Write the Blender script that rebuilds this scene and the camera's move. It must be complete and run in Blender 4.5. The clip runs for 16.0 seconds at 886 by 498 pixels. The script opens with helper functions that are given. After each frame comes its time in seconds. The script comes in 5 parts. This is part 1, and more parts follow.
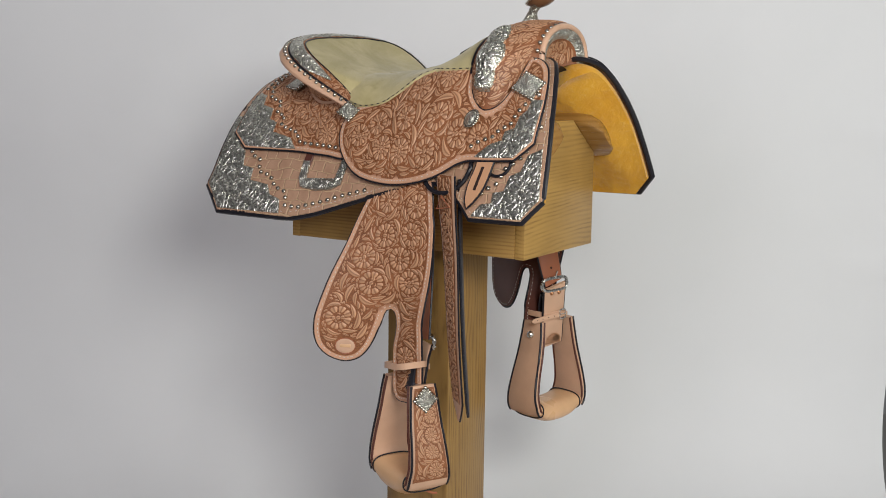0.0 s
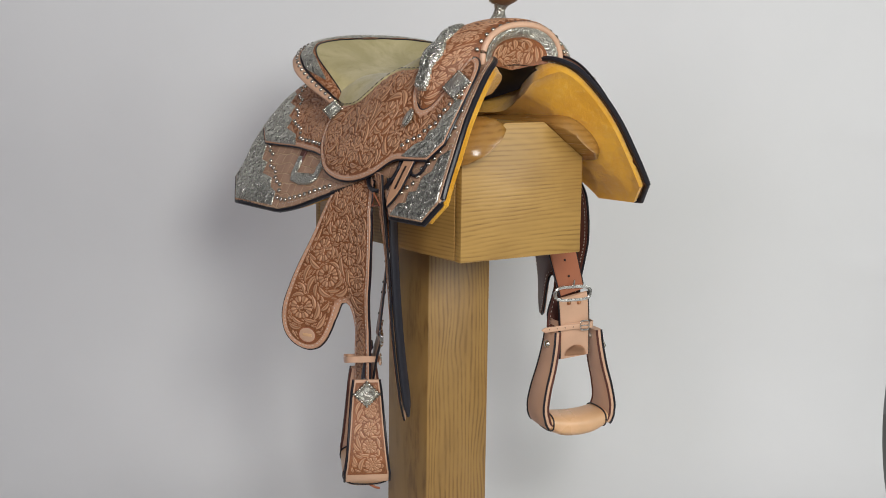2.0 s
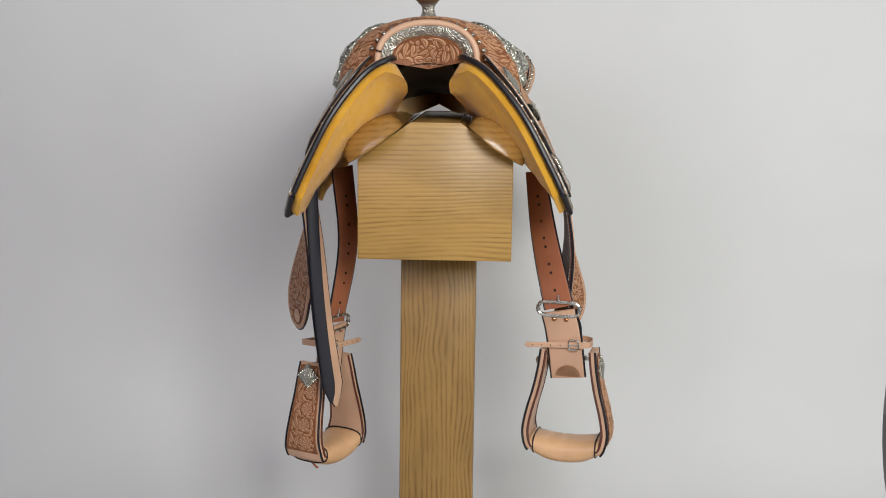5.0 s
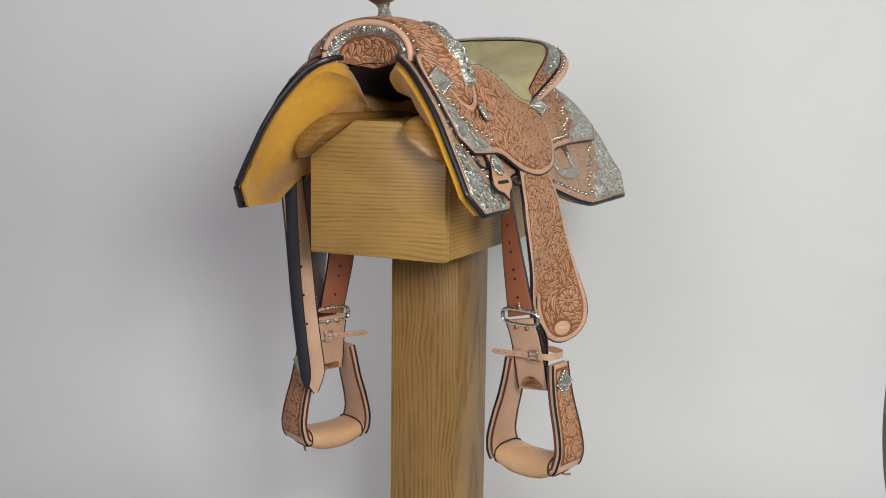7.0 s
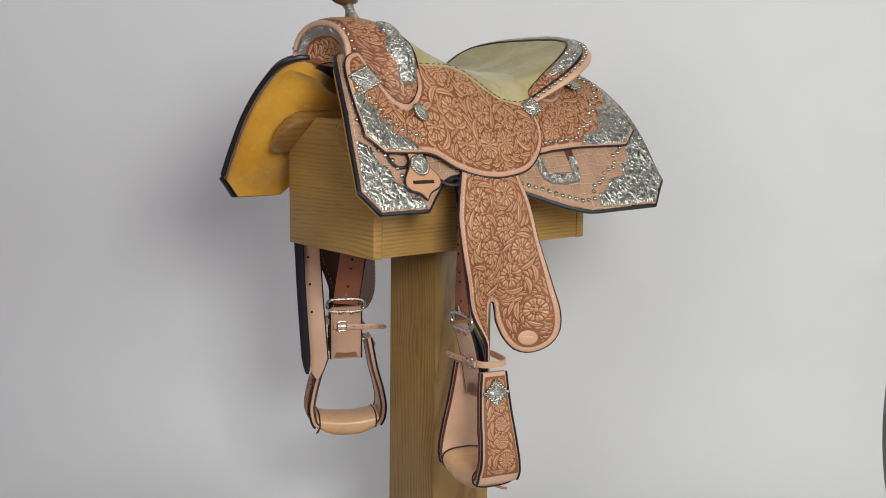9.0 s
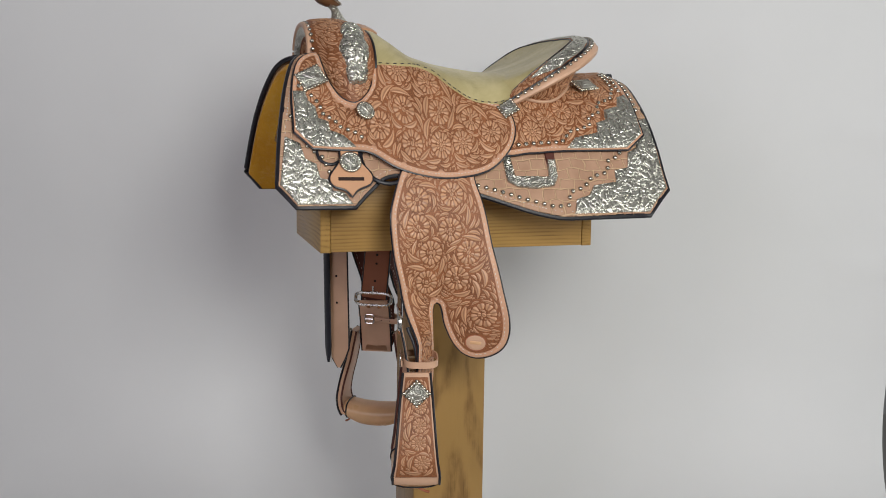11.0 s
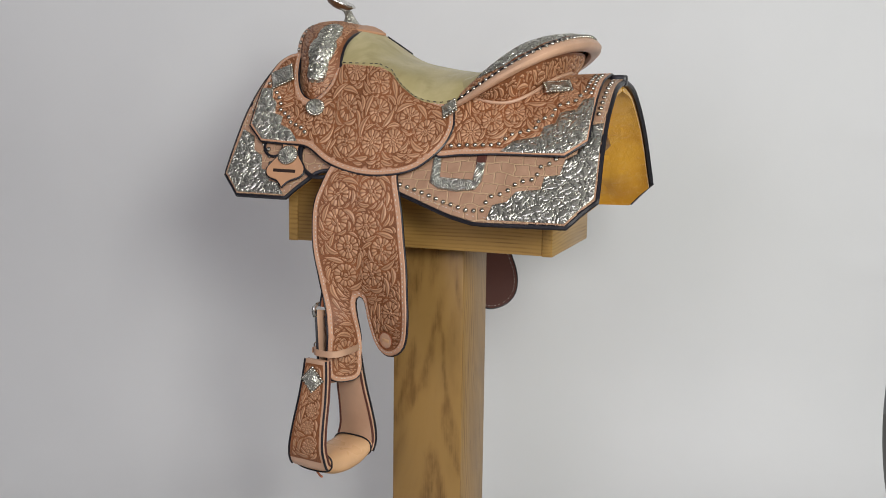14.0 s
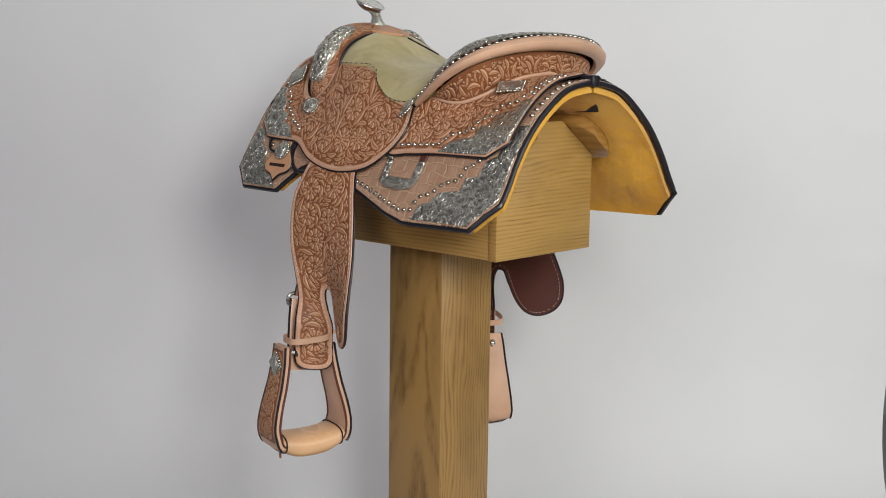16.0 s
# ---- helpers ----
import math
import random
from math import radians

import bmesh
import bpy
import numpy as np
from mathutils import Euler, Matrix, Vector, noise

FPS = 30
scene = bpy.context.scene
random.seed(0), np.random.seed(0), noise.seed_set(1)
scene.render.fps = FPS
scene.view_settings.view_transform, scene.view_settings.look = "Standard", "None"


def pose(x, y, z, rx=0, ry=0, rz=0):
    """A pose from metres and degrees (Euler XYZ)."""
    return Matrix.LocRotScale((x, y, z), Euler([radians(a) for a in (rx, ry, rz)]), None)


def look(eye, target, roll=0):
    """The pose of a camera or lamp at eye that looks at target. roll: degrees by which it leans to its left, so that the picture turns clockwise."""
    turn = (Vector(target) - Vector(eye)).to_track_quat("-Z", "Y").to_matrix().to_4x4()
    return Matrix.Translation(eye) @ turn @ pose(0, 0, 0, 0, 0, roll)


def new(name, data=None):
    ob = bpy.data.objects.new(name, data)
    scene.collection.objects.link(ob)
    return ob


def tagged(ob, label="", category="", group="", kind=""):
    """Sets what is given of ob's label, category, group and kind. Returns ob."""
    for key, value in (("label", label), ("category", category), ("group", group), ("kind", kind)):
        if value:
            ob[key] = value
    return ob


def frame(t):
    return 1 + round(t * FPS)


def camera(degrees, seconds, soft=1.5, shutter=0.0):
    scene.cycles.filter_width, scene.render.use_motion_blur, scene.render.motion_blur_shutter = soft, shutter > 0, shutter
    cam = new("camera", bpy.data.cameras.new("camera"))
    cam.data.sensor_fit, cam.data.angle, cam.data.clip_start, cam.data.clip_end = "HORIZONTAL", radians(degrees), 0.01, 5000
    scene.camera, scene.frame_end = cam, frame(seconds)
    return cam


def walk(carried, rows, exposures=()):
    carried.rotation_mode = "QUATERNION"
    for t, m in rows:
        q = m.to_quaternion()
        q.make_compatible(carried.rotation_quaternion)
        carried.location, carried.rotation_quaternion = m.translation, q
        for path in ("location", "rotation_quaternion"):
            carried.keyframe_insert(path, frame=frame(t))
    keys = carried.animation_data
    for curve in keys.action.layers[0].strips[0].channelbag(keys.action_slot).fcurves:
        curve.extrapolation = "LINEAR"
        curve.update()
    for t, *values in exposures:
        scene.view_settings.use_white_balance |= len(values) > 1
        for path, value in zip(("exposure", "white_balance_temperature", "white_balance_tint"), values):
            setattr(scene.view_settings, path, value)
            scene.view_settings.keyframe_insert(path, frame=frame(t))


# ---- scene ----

# ---------- camera (still) ----------
cam = camera(40.14, 16.0, soft=0.95)
EYE = Vector((0.0, -2.5, 1.161))
AIM = Vector((math.sin(radians(0.14)) * math.cos(radians(8.683)), math.cos(radians(0.14)) * math.cos(radians(8.683)), -math.sin(radians(8.683))))
VIEW = look(EYE, EYE + AIM, 0.74)
walk(cam, [(0.0, VIEW), (16.0, VIEW)], [(0.0, 0.0, 6500, 10), (4.0, 0.03, 6500, 10), (9.0, -0.02, 6500, 10), (11.5, -0.15, 6500, 10), (12.7, -0.11, 6500, 10), (14.2, -0.02, 6500, 10), (16.0, 0.02, 6500, 10)])

# turn of the stand on its pivot: seconds, degrees
TURN = [(0, -32.76), (0.5, -38.31), (1, -44.12), (1.5, -50.09), (2, -55.86), (2.5, -61.84), (3, -68.06), (3.5, -74.3), (4, -80.4),
        (6.5, -109.71), (7, -115.67), (7.5, -121.72), (8, -127.95), (8.5, -134.25), (9, -140.4), (11.5, -169.93), (12, -175.74), (12.5, -181.75),
        (13, -187.84), (13.5, -193.77), (14, -200.02), (14.5, -206.02), (15, -212.09), (15.5, -217.82), (16, -223.55)]

# ---------- world and lamps ----------
world = bpy.data.worlds.new("studio")
world.use_nodes = True
world.node_tree.nodes["Background"].inputs[0].default_value = (0.9, 0.95, 1.0, 1)
world.node_tree.nodes["Background"].inputs[1].default_value = 0.25
scene.world = world


def softbox(name, eye, target, w, h, watts, colour):
    d = bpy.data.lights.new(name, "AREA")
    d.shape, d.size, d.size_y, d.energy, d.color = "RECTANGLE", w, h, watts, colour
    ob = new(name, d)
    ob.matrix_world = look(eye, target)
    return ob


softbox("softbox_key", (0.7, -2.75, 1.8), (0, 0.3, 0.75), 0.85, 0.85, 54, (0.985, 0.988, 0.955))
softbox("softbox_side", (2.75, -1.5, 1.45), (0.2, 0.5, 0.7), 1.4, 1.6, 31, (0.965, 1.0, 0.965))
softbox("softbox_fill", (-1.4, -2.75, 1.8), (0, 0.3, 0.8), 1.3, 1.3, 22.5, (0.925, 0.89, 1.0))


# ---------- materials ----------
class Net:
    """A short way to write node materials."""

    def __init__(self, name):
        self.mat = bpy.data.materials.new(name)
        self.mat.use_nodes = True
        self.t = self.mat.node_tree
        self.b = self.t.nodes["Principled BSDF"]

    def put(self, sock, v):
        if isinstance(v, bpy.types.NodeSocket):
            self.t.links.new(v, sock)
        elif isinstance(v, (tuple, list)) and len(v) == 3 and sock.type == "RGBA":
            sock.default_value = (*v, 1)
        else:
            sock.default_value = v

    def node(self, kind, ins=None, **props):
        n = self.t.nodes.new(kind)
        for k, v in props.items():
            setattr(n, k, v)
        for k, v in (ins or {}).items():
            self.put(n.inputs[k], v)
        return n

    def m(self, op, a, b=0.0, c=0.0):
        return self.node("ShaderNodeMath", {0: a, 1: b, 2: c}, operation=op).outputs[0]

    def step(self, v, lo, hi, a=0.0, b=1.0):
        return self.node("ShaderNodeMapRange", {0: v, 1: lo, 2: hi, 3: a, 4: b}, interpolation_type="SMOOTHSTEP").outputs[0]

    def mix(self, f, a, b):
        n = self.node("ShaderNodeMix", data_type="RGBA")
        self.put(n.inputs[0], f), self.put(n.inputs[6], a), self.put(n.inputs[7], b)
        return n.outputs[2]

    def coord(self, which="Object"):
        return self.node("ShaderNodeTexCoord").outputs[which]

    def scaled(self, vec, s):
        return self.node("ShaderNodeMapping", {"Vector": vec, "Scale": s}).outputs[0]

    def noise(self, vec, scale, detail=3.0, rough=0.5, dist=0.0):
        return self.node("ShaderNodeTexNoise", {"Vector": vec, "Scale": scale, "Detail": detail, "Roughness": rough, "Distortion": dist}).outputs[0]

    def done(self, colour=None, rough=0.5, metal=0.0, bump=None, strength=0.3, dist=0.002, **more):
        if colour is not None:
            self.put(self.b.inputs["Base Color"], colour)
        self.put(self.b.inputs["Roughness"], rough)
        self.put(self.b.inputs["Metallic"], metal)
        for k, v in more.items():
            self.put(self.b.inputs[k.replace("_", " ")], v)
        if bump is not None:
            n = self.node("ShaderNodeBump", {"Strength": strength, "Distance": dist, "Height": bump})
            self.put(self.b.inputs["Normal"], n.outputs[0])
        return self.mat


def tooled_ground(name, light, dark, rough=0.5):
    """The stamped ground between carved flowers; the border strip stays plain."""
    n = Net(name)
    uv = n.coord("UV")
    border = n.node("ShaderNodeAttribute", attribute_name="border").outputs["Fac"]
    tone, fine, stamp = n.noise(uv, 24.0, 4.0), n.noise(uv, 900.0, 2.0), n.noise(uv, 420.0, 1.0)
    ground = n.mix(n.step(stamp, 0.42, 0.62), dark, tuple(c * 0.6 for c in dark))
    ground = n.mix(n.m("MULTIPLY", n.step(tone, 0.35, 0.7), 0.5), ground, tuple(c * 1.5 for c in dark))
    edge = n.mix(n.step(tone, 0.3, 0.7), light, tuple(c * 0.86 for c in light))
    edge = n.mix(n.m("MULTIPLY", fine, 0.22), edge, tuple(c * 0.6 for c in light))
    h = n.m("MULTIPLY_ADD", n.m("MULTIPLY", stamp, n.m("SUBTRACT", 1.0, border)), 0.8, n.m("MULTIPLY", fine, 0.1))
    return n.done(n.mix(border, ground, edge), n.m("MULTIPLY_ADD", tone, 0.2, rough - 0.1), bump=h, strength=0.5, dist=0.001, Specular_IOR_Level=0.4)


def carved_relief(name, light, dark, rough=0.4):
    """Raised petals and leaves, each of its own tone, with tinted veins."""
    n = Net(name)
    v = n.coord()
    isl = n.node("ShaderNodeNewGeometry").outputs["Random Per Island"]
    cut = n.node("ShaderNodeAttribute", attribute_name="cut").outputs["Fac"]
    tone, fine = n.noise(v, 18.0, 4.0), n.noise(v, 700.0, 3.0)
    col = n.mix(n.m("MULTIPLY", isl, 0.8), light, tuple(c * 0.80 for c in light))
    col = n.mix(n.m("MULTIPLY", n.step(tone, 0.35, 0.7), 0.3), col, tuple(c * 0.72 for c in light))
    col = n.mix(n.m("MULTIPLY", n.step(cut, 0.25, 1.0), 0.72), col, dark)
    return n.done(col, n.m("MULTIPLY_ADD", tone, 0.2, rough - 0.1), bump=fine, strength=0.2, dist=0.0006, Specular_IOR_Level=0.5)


def plain_leather(name, colour, rough=0.42, grain=500.0, spot=0.85, amount=0.18):
    n = Net(name)
    v = n.coord()
    tone, fine = n.noise(v, 14.0, 4.0), n.noise(v, grain, 3.0)
    col = n.mix(n.step(tone, 0.3, 0.72), colour, tuple(c * spot for c in colour))
    col = n.mix(n.m("MULTIPLY", fine, 0.2), col, tuple(c * 0.6 for c in colour))
    return n.done(col, n.m("MULTIPLY_ADD", tone, 0.18, rough - 0.09), bump=fine, strength=amount, dist=0.0008, Specular_IOR_Level=0.4)


def reptile_leather():
    n = Net("reptile_print_leather")
    uv = n.coord("UV")
    warp = n.node("ShaderNodeTexNoise", {"Vector": uv, "Scale": 22.0, "Detail": 2.0}, noise_dimensions="2D").outputs[1]
    add = n.node("ShaderNodeVectorMath", {0: warp, 3: 0.018}, operation="SCALE").outputs[0]
    p = n.node("ShaderNodeVectorMath", {0: uv, 1: add}, operation="ADD").outputs[0]
    brick = n.node("ShaderNodeTexBrick", {"Vector": p, "Scale": 1.0, "Mortar Size": 0.0017, "Mortar Smooth": 0.6, "Brick Width": 0.027, "Row Height": 0.021, "Bias": 0.0})
    joint = brick.outputs["Fac"]
    tone, fine = n.noise(uv, 30.0, 4.0), n.noise(uv, 700.0, 3.0)
    col = n.mix(n.step(tone, 0.3, 0.7), (0.46, 0.275, 0.178), (0.385, 0.222, 0.14))
    col = n.mix(n.m("MULTIPLY", joint, 0.65), col, (0.62, 0.42, 0.25))
    return n.done(col, 0.45, bump=n.m("SUBTRACT", n.m("MULTIPLY", fine, 0.2), joint), strength=0.8, dist=0.002)


def engraved_silver(name, spacing=0.021, bright=(0.62, 0.605, 0.54), rough=0.31):
    n = Net(name)
    uv = n.coord("UV")
    wob = n.node("ShaderNodeTexNoise", {"Vector": uv, "Scale": 45.0, "Detail": 1.0}, noise_dimensions="2D").outputs[1]
    p = n.node("ShaderNodeVectorMath", {0: wob, 1: (0.016, 0.016, 0.0), 2: uv}, operation="MULTIPLY_ADD").outputs[0]
    vor = n.node("ShaderNodeTexVoronoi", {"Vector": p, "Scale": 1.0 / spacing, "Randomness": 0.9}, voronoi_dimensions="2D")
    d = n.node("ShaderNodeVectorMath", {0: p, 1: vor.outputs["Position"]}, operation="SUBTRACT").outputs[0]
    sep = n.node("ShaderNodeSeparateXYZ", {0: d})
    r = n.m("DIVIDE", n.node("ShaderNodeVectorMath", {0: d}, operation="LENGTH").outputs["Value"], spacing)
    a = n.m("ARCTAN2", sep.outputs[1], sep.outputs[0])
    curl = n.m("SINE", n.m("ADD", n.m("MULTIPLY", r, 22.0), a))
    fine = n.m("MULTIPLY", n.m("SINE", n.m("ADD", n.m("MULTIPLY", a, 16.0), n.m("MULTIPLY", r, 30.0))), n.step(curl, 0.1, 0.7))
    height = n.m("MULTIPLY_ADD", fine, 0.3, curl)
    cut = n.m("MAXIMUM", n.step(curl, -0.55, -0.95), n.step(fine, 0.5, 0.95, 0.0, 0.5))
    tone = n.noise(uv, 60.0, 4.0)
    col = n.mix(n.m("MULTIPLY", cut, 0.5), bright, (0.16, 0.15, 0.12))
    return n.done(col, n.m("MULTIPLY_ADD", tone, 0.16, rough - 0.05), metal=1.0, bump=height, strength=0.7, dist=0.0009)


def plain_metal(name, colour, rough):
    n = Net(name)
    fine = n.noise(n.coord(), 160.0, 3.0)
    return n.done(n.mix(fine, colour, tuple(c * 0.75 for c in colour)), n.m("MULTIPLY_ADD", fine, 0.15, rough - 0.06), metal=1.0, bump=fine, strength=0.08, dist=0.001)


def suede_hide():
    n = Net("suede")
    v = n.coord()
    big, mid, fine = n.noise(v, 7.0, 5.0, 0.6, 0.7), n.noise(v, 30.0, 5.0, 0.65, 0.4), n.noise(v, 800.0, 2.0)
    col = n.mix(n.step(big, 0.35, 0.68), (0.40, 0.335, 0.155), (0.56, 0.48, 0.26))
    col = n.mix(n.m("MULTIPLY", n.step(mid, 0.52, 0.75), 0.5), col, (0.32, 0.26, 0.11))
    return n.done(col, 0.95, bump=n.m("ADD", fine, mid), strength=0.35, dist=0.0012, Sheen_Weight=0.25, Specular_IOR_Level=0.15)


def fleece_wool():
    n = Net("fleece")
    v = n.coord()
    big, mid, fine = n.noise(v, 9.0, 4.0), n.noise(v, 75.0, 5.0, 0.7, 0.6), n.noise(v, 650.0, 3.0)
    col = n.mix(n.step(big, 0.35, 0.65), (0.70, 0.36, 0.036), (0.58, 0.265, 0.018))
    col = n.mix(n.m("MULTIPLY", n.step(mid, 0.5, 0.75), 0.5), col, (0.76, 0.47, 0.12))
    h = n.m("MULTIPLY_ADD", fine, 0.35, mid)
    return n.done(col, 1.0, bump=h, strength=0.8, dist=0.004, Sheen_Weight=0.3, Specular_IOR_Level=0.05)


def timber(name, axis, across, light, dark, rough=0.38, gap=0.006, wild=16.0, stretch=0.2):
    """Varnished wood: grain along one axis, growth lines stacked across another."""
    n = Net(name)
    v = n.coord()
    s = [1.0, 1.0, 1.0]
    s[axis] = stretch
    p = n.scaled(v, tuple(s))
    warp, slow = n.noise(p, 7.0, 2.0, 0.45, 0.6), n.noise(p, 26.0, 3.0, 0.5, 0.3)
    at = n.node("ShaderNodeSeparateXYZ", {0: v}).outputs[across]
    phase = n.m("MULTIPLY_ADD", at, 6.283 / gap, n.m("MULTIPLY_ADD", warp, wild, n.m("MULTIPLY", slow, 5.0)))
    ring = n.m("MULTIPLY_ADD", n.m("SINE", phase), 0.5, 0.5)
    line = n.m("MULTIPLY", n.m("POWER", ring, 2.2), n.step(n.noise(p, 60.0, 3.0, 0.6), 0.3, 0.7, 0.25, 1.0))
    pore = n.noise(n.scaled(v, tuple(520.0 if i != axis else 12.0 for i in range(3))), 1.0, 2.0)
    stain = n.noise(n.scaled(v, tuple(1.0 if i != axis else 0.4 for i in range(3))), 9.0, 4.0, 0.6, 0.5)
    col = n.mix(n.m("MULTIPLY", line, 0.9), light, dark)
    col = n.mix(n.m("MULTIPLY", n.step(stain, 0.42, 0.7), 0.4), col, tuple(c * 0.8 for c in dark))
    col = n.mix(n.m("MULTIPLY", n.m("MULTIPLY", n.step(pore, 0.5, 0.7), line), 0.55), col, tuple(c * 0.45 for c in dark))
    return n.done(col, n.m("MULTIPLY_ADD", pore, 0.2, rough - 0.08), bump=n.m("SUBTRACT", n.m("MULTIPLY", ring, -1.0), pore), strength=0.14, dist=0.0008)


def paper_white():
    n = Net("backdrop_paper")
    v = n.coord()
    big, fine = n.noise(v, 1.6, 4.0), n.noise(v, 350.0, 3.0)
    col = n.mix(n.step(big, 0.3, 0.7), (0.755, 0.753, 0.757), (0.72, 0.72, 0.725))
    return n.done(col, 0.9, bump=n.m("MULTIPLY_ADD", fine, 0.05, n.noise(v, 5.0, 3.0)), strength=0.12, dist=0.02, Specular_IOR_Level=0.2)


def painted(name, colour, rough=0.8):
    n = Net(name)
    v = n.coord()
    tone, fine = n.noise(v, 2.0, 4.0), n.noise(v, 200.0, 3.0)
    return n.done(n.mix(tone, colour, tuple(c * 0.88 for c in colour)), rough, bump=fine, strength=0.1, dist=0.002)


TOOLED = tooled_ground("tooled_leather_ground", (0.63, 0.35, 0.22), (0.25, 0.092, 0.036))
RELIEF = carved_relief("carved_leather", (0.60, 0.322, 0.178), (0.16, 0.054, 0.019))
REPTILE = reptile_leather()
TAN = plain_leather("natural_tan_leather", (0.66, 0.405, 0.268))
TREAD = plain_leather("tread_leather", (0.76, 0.46, 0.25), 0.3)
SADDLE_BROWN = plain_leather("oiled_strap_leather", (0.37, 0.125, 0.06), 0.4)
HORN_HIDE = plain_leather("brown_horn_leather", (0.20, 0.095, 0.045), 0.35)
LINING = plain_leather("dark_brown_lining", (0.11, 0.035, 0.024), 0.45)
BLACK = plain_leather("black_edge_leather", (0.012, 0.011, 0.016), 0.35)
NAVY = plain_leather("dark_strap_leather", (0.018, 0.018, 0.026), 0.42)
SILVER = engraved_silver("engraved_silver")
SILVER_CHIP = engraved_silver("scroll_silver", 0.016)
SILVER_RAISED = plain_metal("raised_silver", (0.80, 0.78, 0.69), 0.26)
CHROME = plain_metal("polished_metal", (0.78, 0.77, 0.73), 0.25)
STUD = plain_metal("stud_metal", (0.58, 0.54, 0.46), 0.2)
COPPER = plain_metal("copper_rivet", (0.62, 0.30, 0.15), 0.3)
SUEDE = suede_hide()
FLEECE = fleece_wool()
THREAD = plain_leather("white_thread", (0.68, 0.62, 0.55), 0.8)
HOLE = plain_leather("punched_hole", (0.03, 0.014, 0.01), 0.8)
OAK_X = timber("oak_board", 0, 2, (0.43, 0.252, 0.072), (0.26, 0.138, 0.036), 0.38, 0.007, 30.0)
OAK_Y = timber("oak_end_board", 1, 2, (0.44, 0.262, 0.075), (0.295, 0.160, 0.041), 0.38, 0.008, 38.0)
OAK_Z = timber("oak_post", 2, 1, (0.34, 0.197, 0.059), (0.195, 0.10, 0.027), 0.38, 0.0095, 40.0, 0.34)
OAK_PAD = timber("oak_support", 0, 2, (0.34, 0.18, 0.050), (0.25, 0.12, 0.030), 0.22, 0.012)
PAPER = paper_white()
WALL = painted("grey_wall_paint", (0.22, 0.22, 0.23))
FLOOR = painted("grey_floor_paint", (0.30, 0.29, 0.28), 0.6)
CEIL = painted("ceiling_paint", (0.45, 0.45, 0.45))


# ---------- mesh helpers ----------
SEAT = Matrix.Translation((0, -0.012, 0.994)) @ Matrix.Rotation(radians(1.5), 4, "X") @ Matrix.Translation((0, 0, -1.0))
FORK = SEAT @ Matrix.Translation((-0.006, 0, 0.006))
HORN = SEAT @ Matrix.Translation((0, 0, 0.006))


def part(name, bm, material, parent=None, label="", m=None, smooth=True):
    """Links a bmesh as one mesh object under a thing or a part."""
    if m is not None:
        bm.transform(m)
    bmesh.ops.recalc_face_normals(bm, faces=bm.faces)
    me = bpy.data.meshes.new(name)
    bm.to_mesh(me)
    bm.free()
    me.materials.append(material)
    if smooth:
        me.shade_smooth()
        me.set_sharp_from_angle(angle=radians(42))
    ob = new(name, me)
    while parent and parent.parent and parent.parent.parent:
        parent = parent.parent
    ob.parent = parent
    if name in ("stitching", "lining_stitching", "strap_holes", "bead_edge", "tooling", "engraving"):
        tagged(ob, kind="stuff")
    if label:
        tagged(ob, label)
    return ob


def thing(name, label, category, group="", kind=""):
    return tagged(new(name), label, category, group, kind)


def box(x0, x1, y0, y1, z0, z1, bevel=0.002, bm=None):
    bm = bm or bmesh.new()
    got = bmesh.ops.create_cube(bm, size=1.0, matrix=Matrix.Translation(((x0 + x1) / 2, (y0 + y1) / 2, (z0 + z1) / 2)) @ Matrix.Diagonal((x1 - x0, y1 - y0, z1 - z0, 1)))
    if bevel:
        edges = {e for v in got["verts"] for e in v.link_edges}
        bmesh.ops.bevel(bm, geom=list(edges), offset=bevel, segments=2, profile=0.5, affect="EDGES")
    return bm


def prism(poly, axis, a, b, bevel=0.002):
    """A polygon in the two other axes, run from a to b along the axis."""
    bm = bmesh.new()

    def at(p, h):
        return {0: (h, p[0], p[1]), 1: (p[0], h, p[1]), 2: (p[0], p[1], h)}[axis]
    lo, hi = [bm.verts.new(at(p, a)) for p in poly], [bm.verts.new(at(p, b)) for p in poly]
    bm.faces.new(lo), bm.faces.new(hi[::-1])
    for i in range(len(poly)):
        j = (i + 1) % len(poly)
        bm.faces.new((lo[i], hi[i], hi[j], lo[j]))
    bmesh.ops.recalc_face_normals(bm, faces=bm.faces)
    if bevel:
        bmesh.ops.bevel(bm, geom=list(bm.edges), offset=bevel, segments=2, profile=0.5, affect="EDGES")
    return bm


def tube(points, r, closed=False, sides=8, flat=1.0, bm=None):
    """A round cord along points; flat squeezes it along its own up direction."""
    bm = bm or bmesh.new()
    pts = [Vector(p) for p in points]
    rings, n = [], len(pts)
    up = Vector((0.0, 0.3, 1.0)).normalized()
    for i, p in enumerate(pts):
        a, b = pts[(i - 1) % n if closed else max(i - 1, 0)], pts[(i + 1) % n if closed else min(i + 1, n - 1)]
        d = (b - a).normalized()
        side = d.cross(up)
        if side.length < 1e-3:
            side = d.cross(Vector((1, 0, 0)))
        side.normalize()
        top = side.cross(d).normalized()
        rings.append([bm.verts.new(p + r * (math.cos(k * 2 * math.pi / sides) * side + flat * math.sin(k * 2 * math.pi / sides) * top)) for k in range(sides)])
    for i in range(n if closed else n - 1):
        q = rings[(i + 1) % n]
        for k in range(sides):
            bm.faces.new((rings[i][k], rings[i][(k + 1) % sides], q[(k + 1) % sides], q[k]))
    if not closed:
        bm.faces.new(rings[0][::-1]), bm.faces.new(rings[-1])
    return bm


